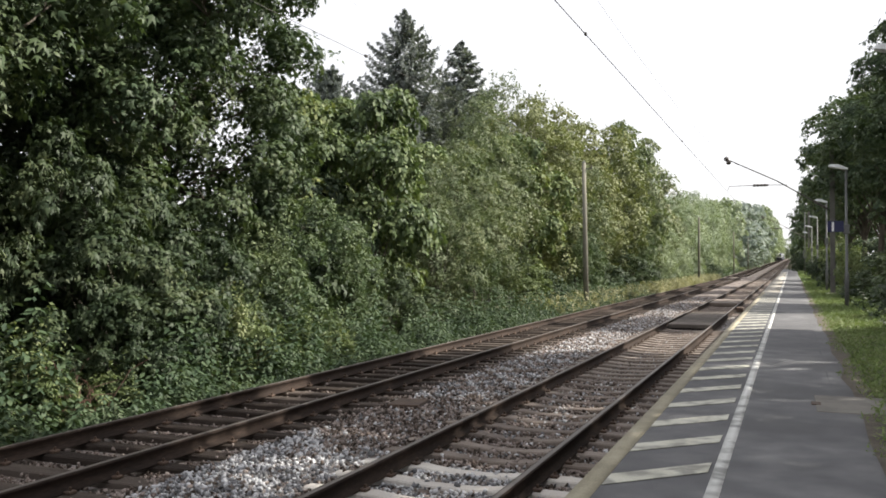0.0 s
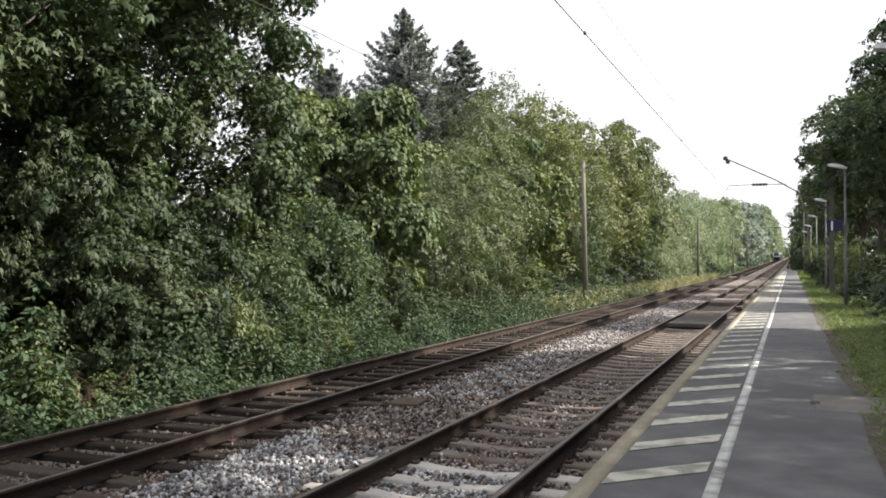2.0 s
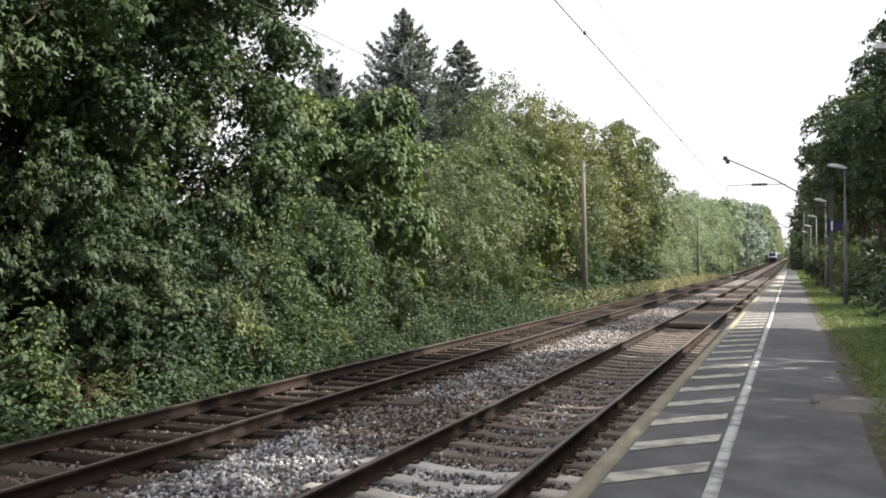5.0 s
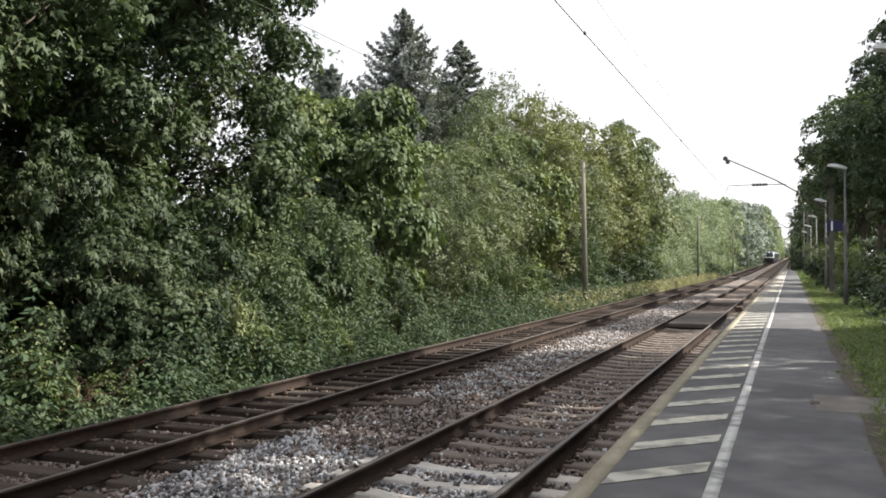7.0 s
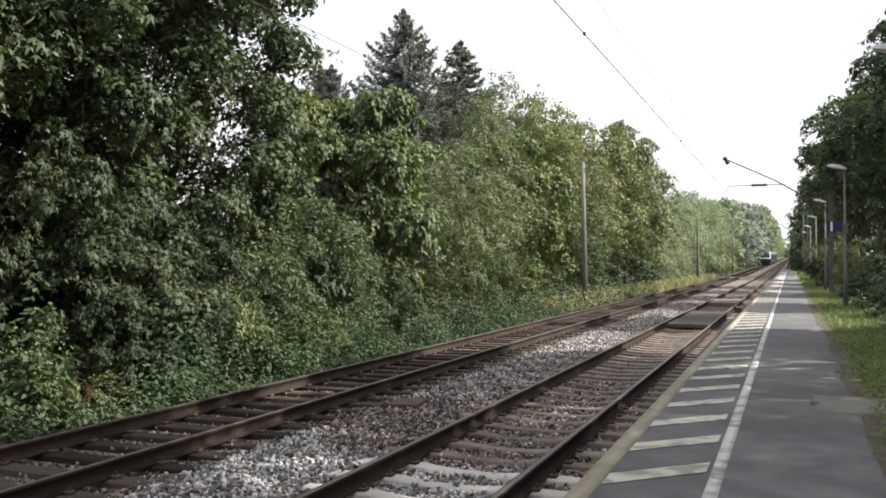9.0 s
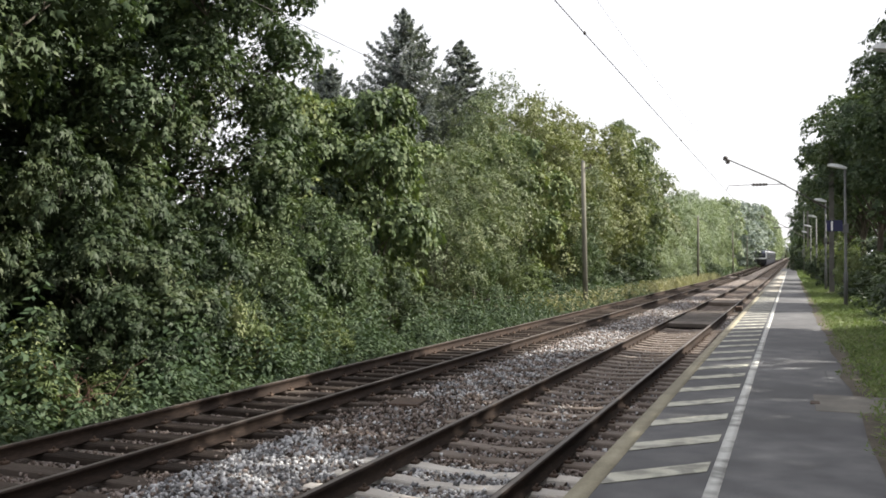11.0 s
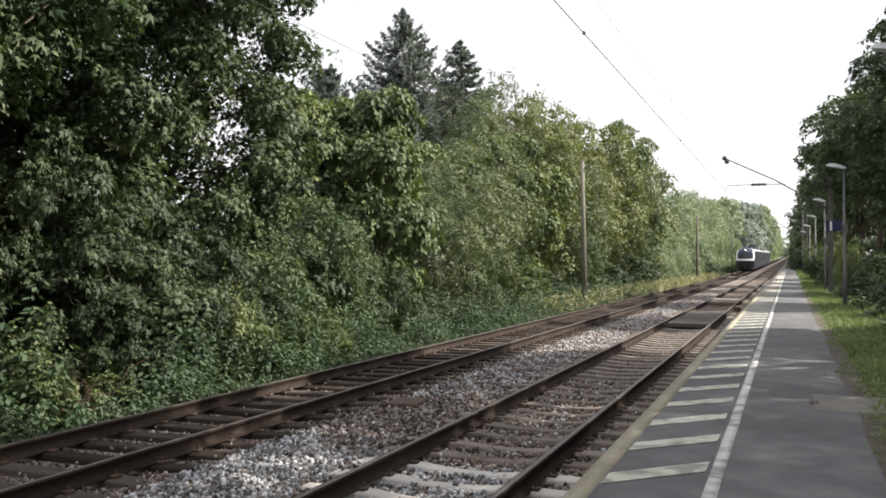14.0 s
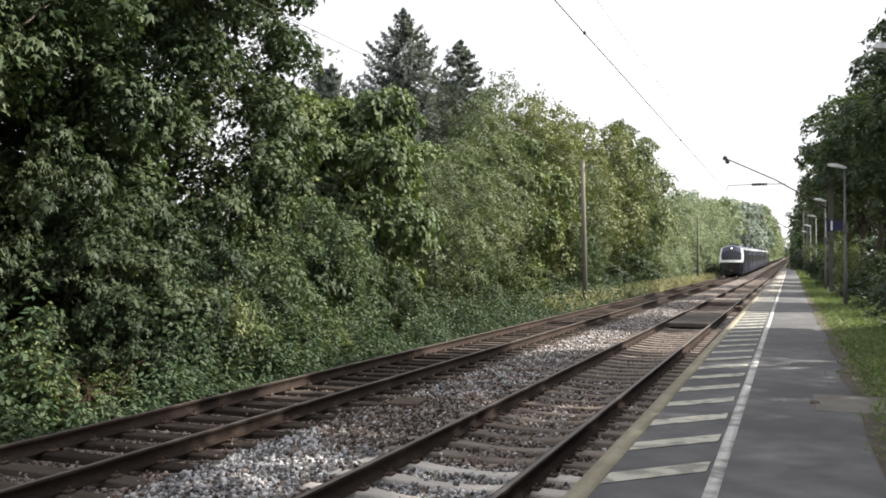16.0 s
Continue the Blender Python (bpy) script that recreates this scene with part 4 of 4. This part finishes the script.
def weeds():
    """Low growth on both verges."""
    def clump(name, n, x, y, z, height, leaf, mat, narrow, word, category, stand_up=0.35, lift=None):
        c = np.stack([x, y, z + (rng.random(n) * height if lift is None else lift)], 1)
        nr = rng.normal(size=(n, 3)) * 0.5 + np.array([0.15, -0.1, stand_up])
        ob = part(name, leaf_mesh(name, c, nr, leaf * rng.uniform(0.5, 1.3, n), M[mat], narrow), label=word)
        tagged(ob, category=category, kind="stuff")
    # each plant is a stem with rings of drooping leaves, taller towards the trees
    m, k = 4400, 24
    py = 4.5 + 56 * rng.power(0.7, m)
    px = -8.35 - 3.4 * rng.random(m) ** 0.9 + 0.15 * np.sin(2.1 * py)
    ph = np.clip(0.10 + 0.62 * (-8.45 - px), 0.08, np.where(py > 20, 0.85, 1.3)) * rng.uniform(0.5, 1.2, m) * np.clip(0.8 + 0.45 * np.sin(2.6 * px + 1.7 * py) + 0.45 * np.sin(3.7 * py - 1.1 * px), 0.25, 1.7)
    ph *= np.where((np.abs(py - 10.7) < 0.85) & (px < -9.5), 0.18, 1.0)
    x, y, h = np.repeat(px, k), np.repeat(py, k), np.repeat(ph, k)
    t = np.tile((np.arange(k) // 4 + 0.6) / (k / 4), m) ** 0.8
    way = np.tile(np.arange(k) * 2.4, m) + np.repeat(rng.random(m) * math.tau, k) + rng.normal(size=m * k) * 0.3
    wide = (0.05 + 0.15 * np.sqrt(h)) * (1.2 - 0.8 * t) * rng.uniform(0.6, 1.3, m * k)
    lean = np.repeat(rng.normal(size=(m, 2)) * 0.16, k, axis=0) * (h * t)[:, None]
    x, y = x + np.cos(way) * wide + lean[:, 0], y + np.sin(way) * wide + lean[:, 1]
    c = np.stack([x, y, np.interp(x, [-12, -10.2, -9.4, -8.9, -8.4], [-0.75, -0.6, -0.45, -0.40, -0.26]) + t * h], 1)
    out = np.stack([np.cos(way), np.sin(way), np.full(m * k, -0.25)], 1)
    nr = out * 0.35 + np.array([0, 0, 1.0]) + rng.normal(size=(m * k, 3)) * 0.22
    size = (0.075 + 0.085 * np.sqrt(h)) * (1.2 - 0.45 * t) * rng.uniform(0.75, 1.2, m * k)
    ob = part("weeds", leaf_mesh("weeds", c, nr, size, M["weed_leaf"], 0.5, out), label="nettles and low green weeds along the far track")
    tagged(ob, category="weeds", kind="stuff")
    n = 34000
    y = 36 + 90 * rng.random(n)
    x = -8.9 - 2.2 * rng.random(n)
    clump("dry_grass", n, x, y, np.full(n, -0.5), 1.05 * rng.random(n) ** 1.3, 0.28, "dry_grass", 0.14, "pale dry grass on the verge of the far track", "grass", 0.0)
    n = 24000
    y = 55 + 150 * rng.power(0.8, n)
    x = -9.6 - 4.0 * rng.random(n)
    clump("rough_weeds", n, x + 0.003 * np.maximum(y - 110, 0), y, -0.65 + 0.0072 * np.maximum(y - 110, 0), 1.3 * rng.random(n) * np.clip((-9.2 - x) * 0.6, 0.3, 1), 0.32, "weed_leaf", 0.5, "rough green weeds under the tree row", "weeds", 0.8)
    n = 60000
    y = 6 + 60 * rng.power(0.7, n)
    x = 0.72 + 2.1 * rng.random(n) ** 0.9 + 0.08 * np.sin(1.3 * y) + 0.06 * np.sin(3.7 * y)
    clump("grass", n, x, y, np.full(n, 0.38), 0.12 * rng.random(n) * np.clip((x - 0.6) * 3, 0.3, 1) + 0.12 * (x > 2.2), 0.095, "grass_blade", 0.12, "short green grass beside the platform", "grass", 0.1)
    n = 16000
    y = 60 + 80 * rng.random(n)
    x = 0.85 + 1.8 * rng.random(n) + bend(135) * np.clip((y - 110) / 25, 0, 1)
    clump("far_grass", n, x, y, 0.38 + 0.0072 * np.maximum(y - 110, 0), 0.2 * rng.random(n), 0.2, "grass_blade", 0.14, "grass verge along the far part of the platform", "grass", 0.1)
    n = 30000
    y = 16 + 70 * rng.power(0.7, n)
    x = 2.1 + 1.9 * rng.random(n)
    clump("undergrowth", n, x, y, np.full(n, 0.35), 1.15 * rng.random(n) * np.clip((x - 1.9) * 0.9, 0.2, 1) * (0.7 + 0.4 * np.sin(1.9 * y)), 0.13, "shaded_hazel_leaf", 0.6, "nettles and brambles under the platform trees", "weeds", 0.8)
    # bare stems and dead bramble in the hollow under the big trees
    bm = bmesh.new()
    r = random.Random(9)
    for k in range(90):
        cx, cy = (-10.85, 10.5) if k < 60 else (-11.0, 13.7)
        a = Vector((cx + r.uniform(-0.5, 0.5), cy + r.uniform(-0.5, 0.5), -0.6))
        e = a + Vector((r.uniform(-0.3, 0.7), r.uniform(-0.6, 0.6), r.uniform(0.3, 1.1)))
        tube(bm, [a, a.lerp(e, 0.6) + Vector((0, 0, 0.2)), e], [0.008, 0.007, 0.004], 4, False)
    tagged(part("dead_brambles", bm, M["bramble_dry"], label="dry reddish bramble stems in a hollow of the verge"), category="brambles", kind="stuff")


# ---- line and platform furniture ----
def trackside_pole():
    """A wooden pole with a small crossarm and two insulators."""
    thing = empty("trackside_pole", label="weathered wooden pole beside the far track", category="pole", group="poles along the far track")
    part("shaft", tube(bmesh.new(), [(0, 0, -0.4), (0, 0, 3.5), (0, 0, 7.45)], [0.135, 0.12, 0.10], 10), M["pole_wood"], thing, smooth=True)
    part("cap", tube(bmesh.new(), [(0, 0, 7.45), (0, 0, 7.51)], [0.11, 0.04], 10), M["galvanised"], thing)
    part("bracket", block(-0.05, 0.42, -0.03, 0.03, 7.10, 7.16, 0.006), M["mast_steel"], thing)
    ins = part("insulator", tube(bmesh.new(), [(0.38, 0, 7.16), (0.38, 0, 7.21), (0.38, 0, 7.25), (0.38, 0, 7.30)], [0.025, 0.05, 0.03, 0.045], 8), M["insulator"], thing)
    for k, y in enumerate((42.8, 99.9, 161.0, 212.0, 272.0, 332.0)):
        m = pose(-9.55 + bend(y), y, -0.45 + rise(y), 0, (-0.9, 0.2, -0.2, 0.3, 0, 0)[k], 20 * k)
        if k == 0:
            thing.matrix_basis = m
        else:
            copy_thing(thing, m)


def platform_lamp():
    thing = empty("platform_lamp", label="grey steel platform lamp post with a flat angled head", category="street lamp", group="lamps along the platform")
    part("post", tube(bmesh.new(), [(0, 0, -0.3), (0, 0, 1.2), (0, 0, 1.25), (0, 0, 4.98)], [0.075, 0.075, 0.052, 0.042], 10), M["galvanised"], thing, smooth=True)
    part("junction_box", block(-0.10, 0.10, -0.07, 0.07, 2.62, 2.95, 0.015), M["galvanised"], thing)
    bm = bmesh.new()
    rows = []
    for x, w, z0, z1 in ((0.06, 0.05, 4.93, 5.0), (-0.06, 0.09, 4.93, 5.05), (-0.25, 0.13, 4.98, 5.13), (-0.48, 0.12, 5.03, 5.15), (-0.58, 0.07, 5.06, 5.12)):
        rows.append([bm.verts.new(p) for p in ((x, -w, z0 + 0.02), (x, -w * 0.6, z1), (x, w * 0.6, z1), (x, w, z0 + 0.02), (x, w * 0.5, z0), (x, -w * 0.5, z0))])
    for a, b in zip(rows, rows[1:]):
        for k in range(6):
            bm.faces.new((a[k], a[(k + 1) % 6], b[(k + 1) % 6], b[k]))
    bm.faces.new(rows[0][::-1])
    bm.faces.new(rows[-1])
    bmesh.ops.recalc_face_normals(bm, faces=bm.faces)
    head = part("lamp_head", bm, M["lamp_grey"], thing, "light grey lamp housing")
    part("diffuser", block(-0.16, 0.16, -0.06, 0.06, -0.012, 0.012, 0.004), M["sign_white"], head, m=pose(-0.28, 0, 4.995, 0, 12, 0))
    for k, y in enumerate((15.6, 34.1, 52.6, 71.0, 89.5, 108.0)):
        m = pose(1.86, y, DECK - 0.03)
        if k == 0:
            thing.matrix_basis = m
        else:
            copy_thing(thing, m)


def number_sign():
    """The blue track-number plate that hangs on a lamp post, seen from the platform's end."""
    thing = empty("track_sign", pose(1.5, 34.0, DECK + 2.66), "dark blue track number plate with white 1", "sign")
    plate = part("plate", block(-0.27, 0.27, -0.02, 0.02, 0.0, 0.40, 0.008), M["sign_blue"], thing)
    cu = bpy.data.curves.new("numeral", "FONT")
    cu.offset = 0.012
    cu.body, cu.size, cu.extrude, cu.align_x = "1", 0.46, 0.003, "CENTER"
    tmp = bpy.data.objects.new("tmp", cu)
    me = bpy.data.meshes.new_from_object(tmp)
    bpy.data.objects.remove(tmp)
    me.name = "numeral"
    me.materials.clear()
    me.materials.append(M["sign_white"])
    part("numeral", me, parent=thing, label="white numeral 1", m=pose(-0.09, -0.026, 0.035, 90, 0, 0))
    part("clamp", block(0.26, 0.33, -0.03, 0.13, 0.16, 0.24, 0.006), M["galvanised"], thing)


def slim_post():
    thing = empty("slim_post", pose(1.55, 110.0, DECK - 0.1), "thin grey post with a small box beside the platform", "post")
    part("shaft", tube(bmesh.new(), [(0, 0, 0), (0, 0, 7.6)], [0.06, 0.05], 8), M["galvanised"], thing, smooth=True)
    part("box", block(-0.2, 0.2, -0.12, 0.12, 2.2, 3.1, 0.02), M["galvanised"], thing)


def catenary_mast():
    """Steel mast on the platform side with a cantilever that carries the wire of the near track."""
    thing = empty("catenary_mast", label="dark steel overhead line mast with a cantilever over the track", category="mast", group="overhead line masts")
    bm = bmesh.new()
    for s in (-1, 1):
        box(bm, -0.115, 0.115, s * 0.10 - 0.012, s * 0.10 + 0.012, -0.3, 7.45)
        box(bm, s * 0.105 - 0.01, s * 0.105 + 0.01, -0.09, 0.09, -0.3, 7.45)
    part("column", bm, M["mast_steel"], thing)
    part("foundation", block(-0.35, 0.35, -0.35, 0.35, -0.5, 0.06, 0.03), M["kerb"], thing)
    part("strut", tube(bmesh.new(), [(-0.16, 0, 4.25), (-2.6, 0, 5.78), (-5.05, 0, 7.0)], [0.032, 0.032, 0.03], 8), M["mast_steel"], thing, smooth=True)
    part("registration_arm", tube(bmesh.new(), [(-2.1, 0, 5.55), (-3.3, 0, 5.58), (-4.9, 0, 5.56)], [0.02, 0.02, 0.016], 6), M["mast_steel"], thing)
    for x0, z0, x1, z1 in ((-0.25, 4.31, -0.85, 4.68), (-3.0, 5.57, -3.75, 5.57)):
        n = 9
        pts = [(x0 + (x1 - x0) * i / n, 0, z0 + (z1 - z0) * i / n) for i in range(n + 1)]
        part("insulator", tube(bmesh.new(), pts, [0.045 if i % 2 else 0.085 for i in range(n + 1)], 8), M["insulator"], thing)
    part("steady_arm", tube(bmesh.new(), [(-4.9, 0, 5.56), (-5.0, 0, 5.30)], [0.014, 0.012], 6), M["galvanised"], thing)
    clamp = bmesh.new()
    for p in ((-5.05, 0, 7.0), (-4.93, 0, 6.82)):
        bmesh.ops.create_icosphere(clamp, subdivisions=1, radius=0.14, matrix=Matrix.Translation(p))
    part("clamp", clamp, M["insulator"], thing)
    for k, y in enumerate((47.2, 108.0)):
        m = pose(1.94 + bend(y), y, DECK + rise(y) - 0.03)
        if k == 0:
            thing.matrix_basis = m
        else:
            copy_thing(thing, m)


def overhead_wires():
    for centre, tag in ((NEAR, "near"), (FAR, "far")):
        thing = empty("overhead_line", label="thin black contact wire and carrier wire over the " + ("platform track" if tag == "near" else "far track"), category="overhead wire")
        ys = [-13.0, 47.2, 108.0, 168.0, 228.0, 290.0, 350.0]
        contact = [(centre + bend(y), y, 5.66 + rise(y)) for y in ys]
        part("contact_wire", tube(bmesh.new(), contact, [0.0075 if tag == "near" else 0.005] * len(ys), 6), M["wire"], thing)
        pts = []
        for y0, y1 in zip(ys, ys[1:]):
            for k in range(8):
                t = k / 8
                y = y0 + (y1 - y0) * t
                pts.append((centre + bend(y), y, 7.4 + rise(y) - 4 * 0.95 * t * (1 - t)))
        part("carrier_wire", tube(bmesh.new(), pts, [0.003 if tag == "near" else 0.0015] * len(pts), 5), M["wire"], thing)
        for x, y, z in pts[1::2]:
            if z - 5.66 - rise(y) < 0.1:
                continue
            part("dropper", tube(bmesh.new(), [(x, y, 5.66 + rise(y)), (x, y, z)], [0.0012, 0.0012], 4), M["wire"], thing)
        for y in (13.7, 27.0):
            bm = bmesh.new()
            box(bm, centre - 0.02, centre + 0.02, y - 0.04, y + 0.04, 5.64, 5.69, 0.008)
            part("wire_clamp", bm, M["wire"], thing)


# ---- the train ----
def shell(half, sections):
    """A car body: rounded cross-sections drawn along the car. sections: y, width factor, height factor of the roof, floor z."""
    prof = [(-0.92, 0.0), (-0.98, 0.10), (-1.0, 0.42), (-0.985, 0.62), (-0.94, 0.80), (-0.80, 0.915), (-0.45, 0.98), (0, 1.0),
            (0.45, 0.98), (0.80, 0.915), (0.94, 0.80), (0.985, 0.62), (1.0, 0.42), (0.98, 0.10), (0.92, 0.0)]
    v, f, n = [], [], len(prof)
    for y, w, top, low in sections:
        v += [(half * w * a, y, low + (top - low) * b) for a, b in prof]
    for i in range(len(sections) - 1):
        for k in range(n):
            a, b = i * n + k, i * n + (k + 1) % n
            f.append((a, b, b + n, a + n))
    bm = bmesh.new()
    vs = [bm.verts.new(p) for p in v]
    for q in f:
        bm.faces.new([vs[i] for i in q])
    bm.faces.new(vs[:n][::-1])
    bm.faces.new(vs[-n:])
    bmesh.ops.recalc_face_normals(bm, faces=bm.faces)
    return bm


def curved_front(points, thick, mat_name, name, parent, label):
    """A panel that follows the nose. points: rows of (z, half width, y at the middle, y at the sides)."""
    bm, rows = bmesh.new(), []
    for z, w, ym, ys in points:
        rows.append([bm.verts.new((w * s, ym + (ys - ym) * s * s - thick, z)) for s in (-1, -0.85, -0.6, -0.3, 0, 0.3, 0.6, 0.85, 1)])
    for a, b in zip(rows, rows[1:]):
        for k in range(8):
            bm.faces.new((a[k], a[k + 1], b[k + 1], b[k]))
    bmesh.ops.recalc_face_normals(bm, faces=bm.faces)
    bmesh.ops.solidify(bm, geom=bm.faces[:], thickness=0.02)
    return part(name, bm, M[mat_name], parent, label)


def train():
    """A multiple unit; its front stands at y = 0 of its own space and it runs towards -y."""
    thing = empty("train", label="dark blue electric commuter train with a black front and white frame", category="train")
    y, lengths = 0.0, [19.6, 16.6, 19.6, 19.6, 16.6, 19.6]
    for i, ln in enumerate(lengths):
        a, b = y, y + ln
        first, last = i == 0, i == len(lengths) - 1
        if first:
            secs = [(a + 0.25, 0.80, 2.3, 0.35), (a + 0.55, 0.90, 3.35, 0.3), (a + 1.1, 0.975, 3.85, 0.25), (a + 1.9, 1.0, 4.02, 0.25), (b, 1.0, 4.02, 0.25)]
        else:
            secs = [(a, 1.0, 4.02, 0.25), (b, 1.0, 4.02, 0.25)]
        car = part("car_body", shell(1.46, secs), M["train_navy"], thing, "dark blue car body")
        for s in (-1, 1):
            xs = sorted((s * 1.452, s * 1.475))
            part("window_band", block(xs[0], xs[1], a + (2.6 if first else 0.7), b - 0.6, 1.75, 2.75, 0.004), M["train_glass"], car, "long dark window band")
            part("roof_edge", block(*sorted((s * 1.24, s * 1.43)), a + (1.9 if first else 0.15), b - 0.15, 3.36, 3.62, 0.03), M["train_white"], car, "white band along the roof edge")
            for dy in ((ln * 0.30, ln * 0.70)):
                d = part("door", block(*sorted((s * 1.46, s * 1.485)), a + dy - 0.7, a + dy + 0.7, 0.75, 2.95, 0.004), M["train_door"], car, "grey-blue sliding door")
                for e in (-0.34, 0.34):
                    part("door_window", block(*sorted((s * 1.48, s * 1.492)), a + dy + e - 0.24, a + dy + e + 0.24, 1.55, 2.75, 0.004), M["train_glass"], d)
            part("end_post", block(*sorted((s * 1.455, s * 1.482)), b - 0.5, b - 0.12, 0.6, 3.5, 0.004), M["train_white"], car, "white stripe at the car's end")
        part("roof_unit", block(-0.7, 0.7, a + ln * 0.35, b - ln * 0.3, 3.98, 4.18, 0.06), M["train_navy"], car)
        for dy in (2.9, ln - 2.9):
            bogie = part("bogie", block(-1.15, 1.15, a + dy - 1.5, a + dy + 1.5, 0.3, 0.62, 0.03), M["train_black"], thing)
            for wy in (-1.05, 1.05):
                for s in (-1, 1):
                    part("wheel", tube(bmesh.new(), [(s * 0.69, a + dy + wy, 0.42), (s * 0.82, a + dy + wy, 0.42)], [0.42, 0.40], 16), M["iron"], bogie)
        if not last:
            part("gangway", block(-1.1, 1.1, b - 0.02, b + 0.42, 0.7, 3.7, 0.05), M["train_black"], thing, "black concertina gangway")
        y = b + 0.4
    cab = thing
    curved_front([(0.32, 1.22, 0.12, 0.6), (0.8, 1.40, -0.06, 0.5), (1.78, 1.42, -0.06, 0.5)], 0.03, "train_black", "bumper_apron", cab, "black lower front apron")
    curved_front([(1.76, 1.40, -0.08, 0.5), (1.92, 1.40, -0.04, 0.52), (2.08, 1.39, 0.02, 0.56)], 0.06, "train_white", "front_band", cab, "white band across the front")
    curved_front([(2.08, 1.12, 0.04, 0.36), (2.45, 1.15, 0.16, 0.48), (3.0, 1.12, 0.42, 0.70), (3.4, 0.98, 0.66, 0.90), (3.72, 0.74, 0.98, 1.2), (3.92, 0.5, 1.4, 1.55)], 0.05, "train_glass", "windscreen", cab, "large black windscreen")
    for s in (-1, 1):
        bm = bmesh.new()
        rows = []
        for z, w0, w1, yy in ((1.76, 1.14, 1.46, 0.42), (2.05, 1.14, 1.48, 0.48), (2.45, 1.18, 1.49, 0.60), (3.0, 1.15, 1.46, 0.84), (3.35, 1.02, 1.37, 1.02), (3.62, 0.78, 1.16, 1.24)):
            rows.append([bm.verts.new(p) for p in ((s * w0, yy - 0.12, z), (s * w1, yy + 0.05, z), (s * (w1 + 0.015), yy + 0.55, z), (s * (w0 - 0.05), yy + 0.5, z))])
        for a, b in zip(rows, rows[1:]):
            for k in range(4):
                bm.faces.new((a[k], a[(k + 1) % 4], b[(k + 1) % 4], b[k]))
        bm.faces.new(rows[0])
        bm.faces.new(rows[-1][::-1])
        bmesh.ops.recalc_face_normals(bm, faces=bm.faces)
        part("front_pillar", bm, M["train_white"], cab, "white pillar beside the windscreen")
        part("headlight", tube(bmesh.new(), [(s * 0.95, -0.02 + 0.3, 1.12), (s * 0.95, 0.12, 1.12)], [0.09, 0.08], 12), M["train_glass"], cab, "round dim headlight")
    part("top_light", tube(bmesh.new(), [(0, 1.1, 3.60), (0, 0.68, 3.60)], [0.085, 0.075], 12), M["lamp_glow"], cab, "small glowing lamp above the windscreen")
    part("coupler", tube(bmesh.new(), [(0, 0.5, 0.7), (0, -0.25, 0.7), (0, -0.4, 0.7)], [0.14, 0.16, 0.12], 10), M["iron"], cab)
    return thing


def glow(name, strength):
    m = bpy.data.materials.new(name)
    m.use_nodes = True
    b = m.node_tree.nodes["Principled BSDF"]
    b.inputs["Emission Color"].default_value = (1.0, 0.97, 0.9, 1)
    b.inputs["Emission Strength"].default_value = strength
    return m


M["lamp_glow"] = glow("lamp_glow", 3.0)

# ---- build ----
ground()
ballast()
planting()
weeds()
trackside_pole()
platform_lamp()
number_sign()
slim_post()
catenary_mast()
overhead_wires()
TRAIN = train()
track("track_platform", NEAR, 0.6, False, 3.0, 200, 800)
track("track_far", FAR, 0.62, True, 3.0, 200, 800)
crossing()
platform()
loose_ballast()


def motions():
    # seconds and distance of the train's front along the line; it is braking
    run = [(0, 504.2), (2, 447.0), (4, 388.8), (6, 332.5), (8, 288.0), (9.5, 255.0), (11.3, 215.0), (13, 176.0), (14, 154.5), (15, 135.5), (16, 117.0)]
    walk(TRAIN, [(t, pose(FAR + bend(y), y, rise(y), 0.41 if y > 110 else 0, 0, -0.17 if y > 110 else 0)) for t, y in run])


motions()
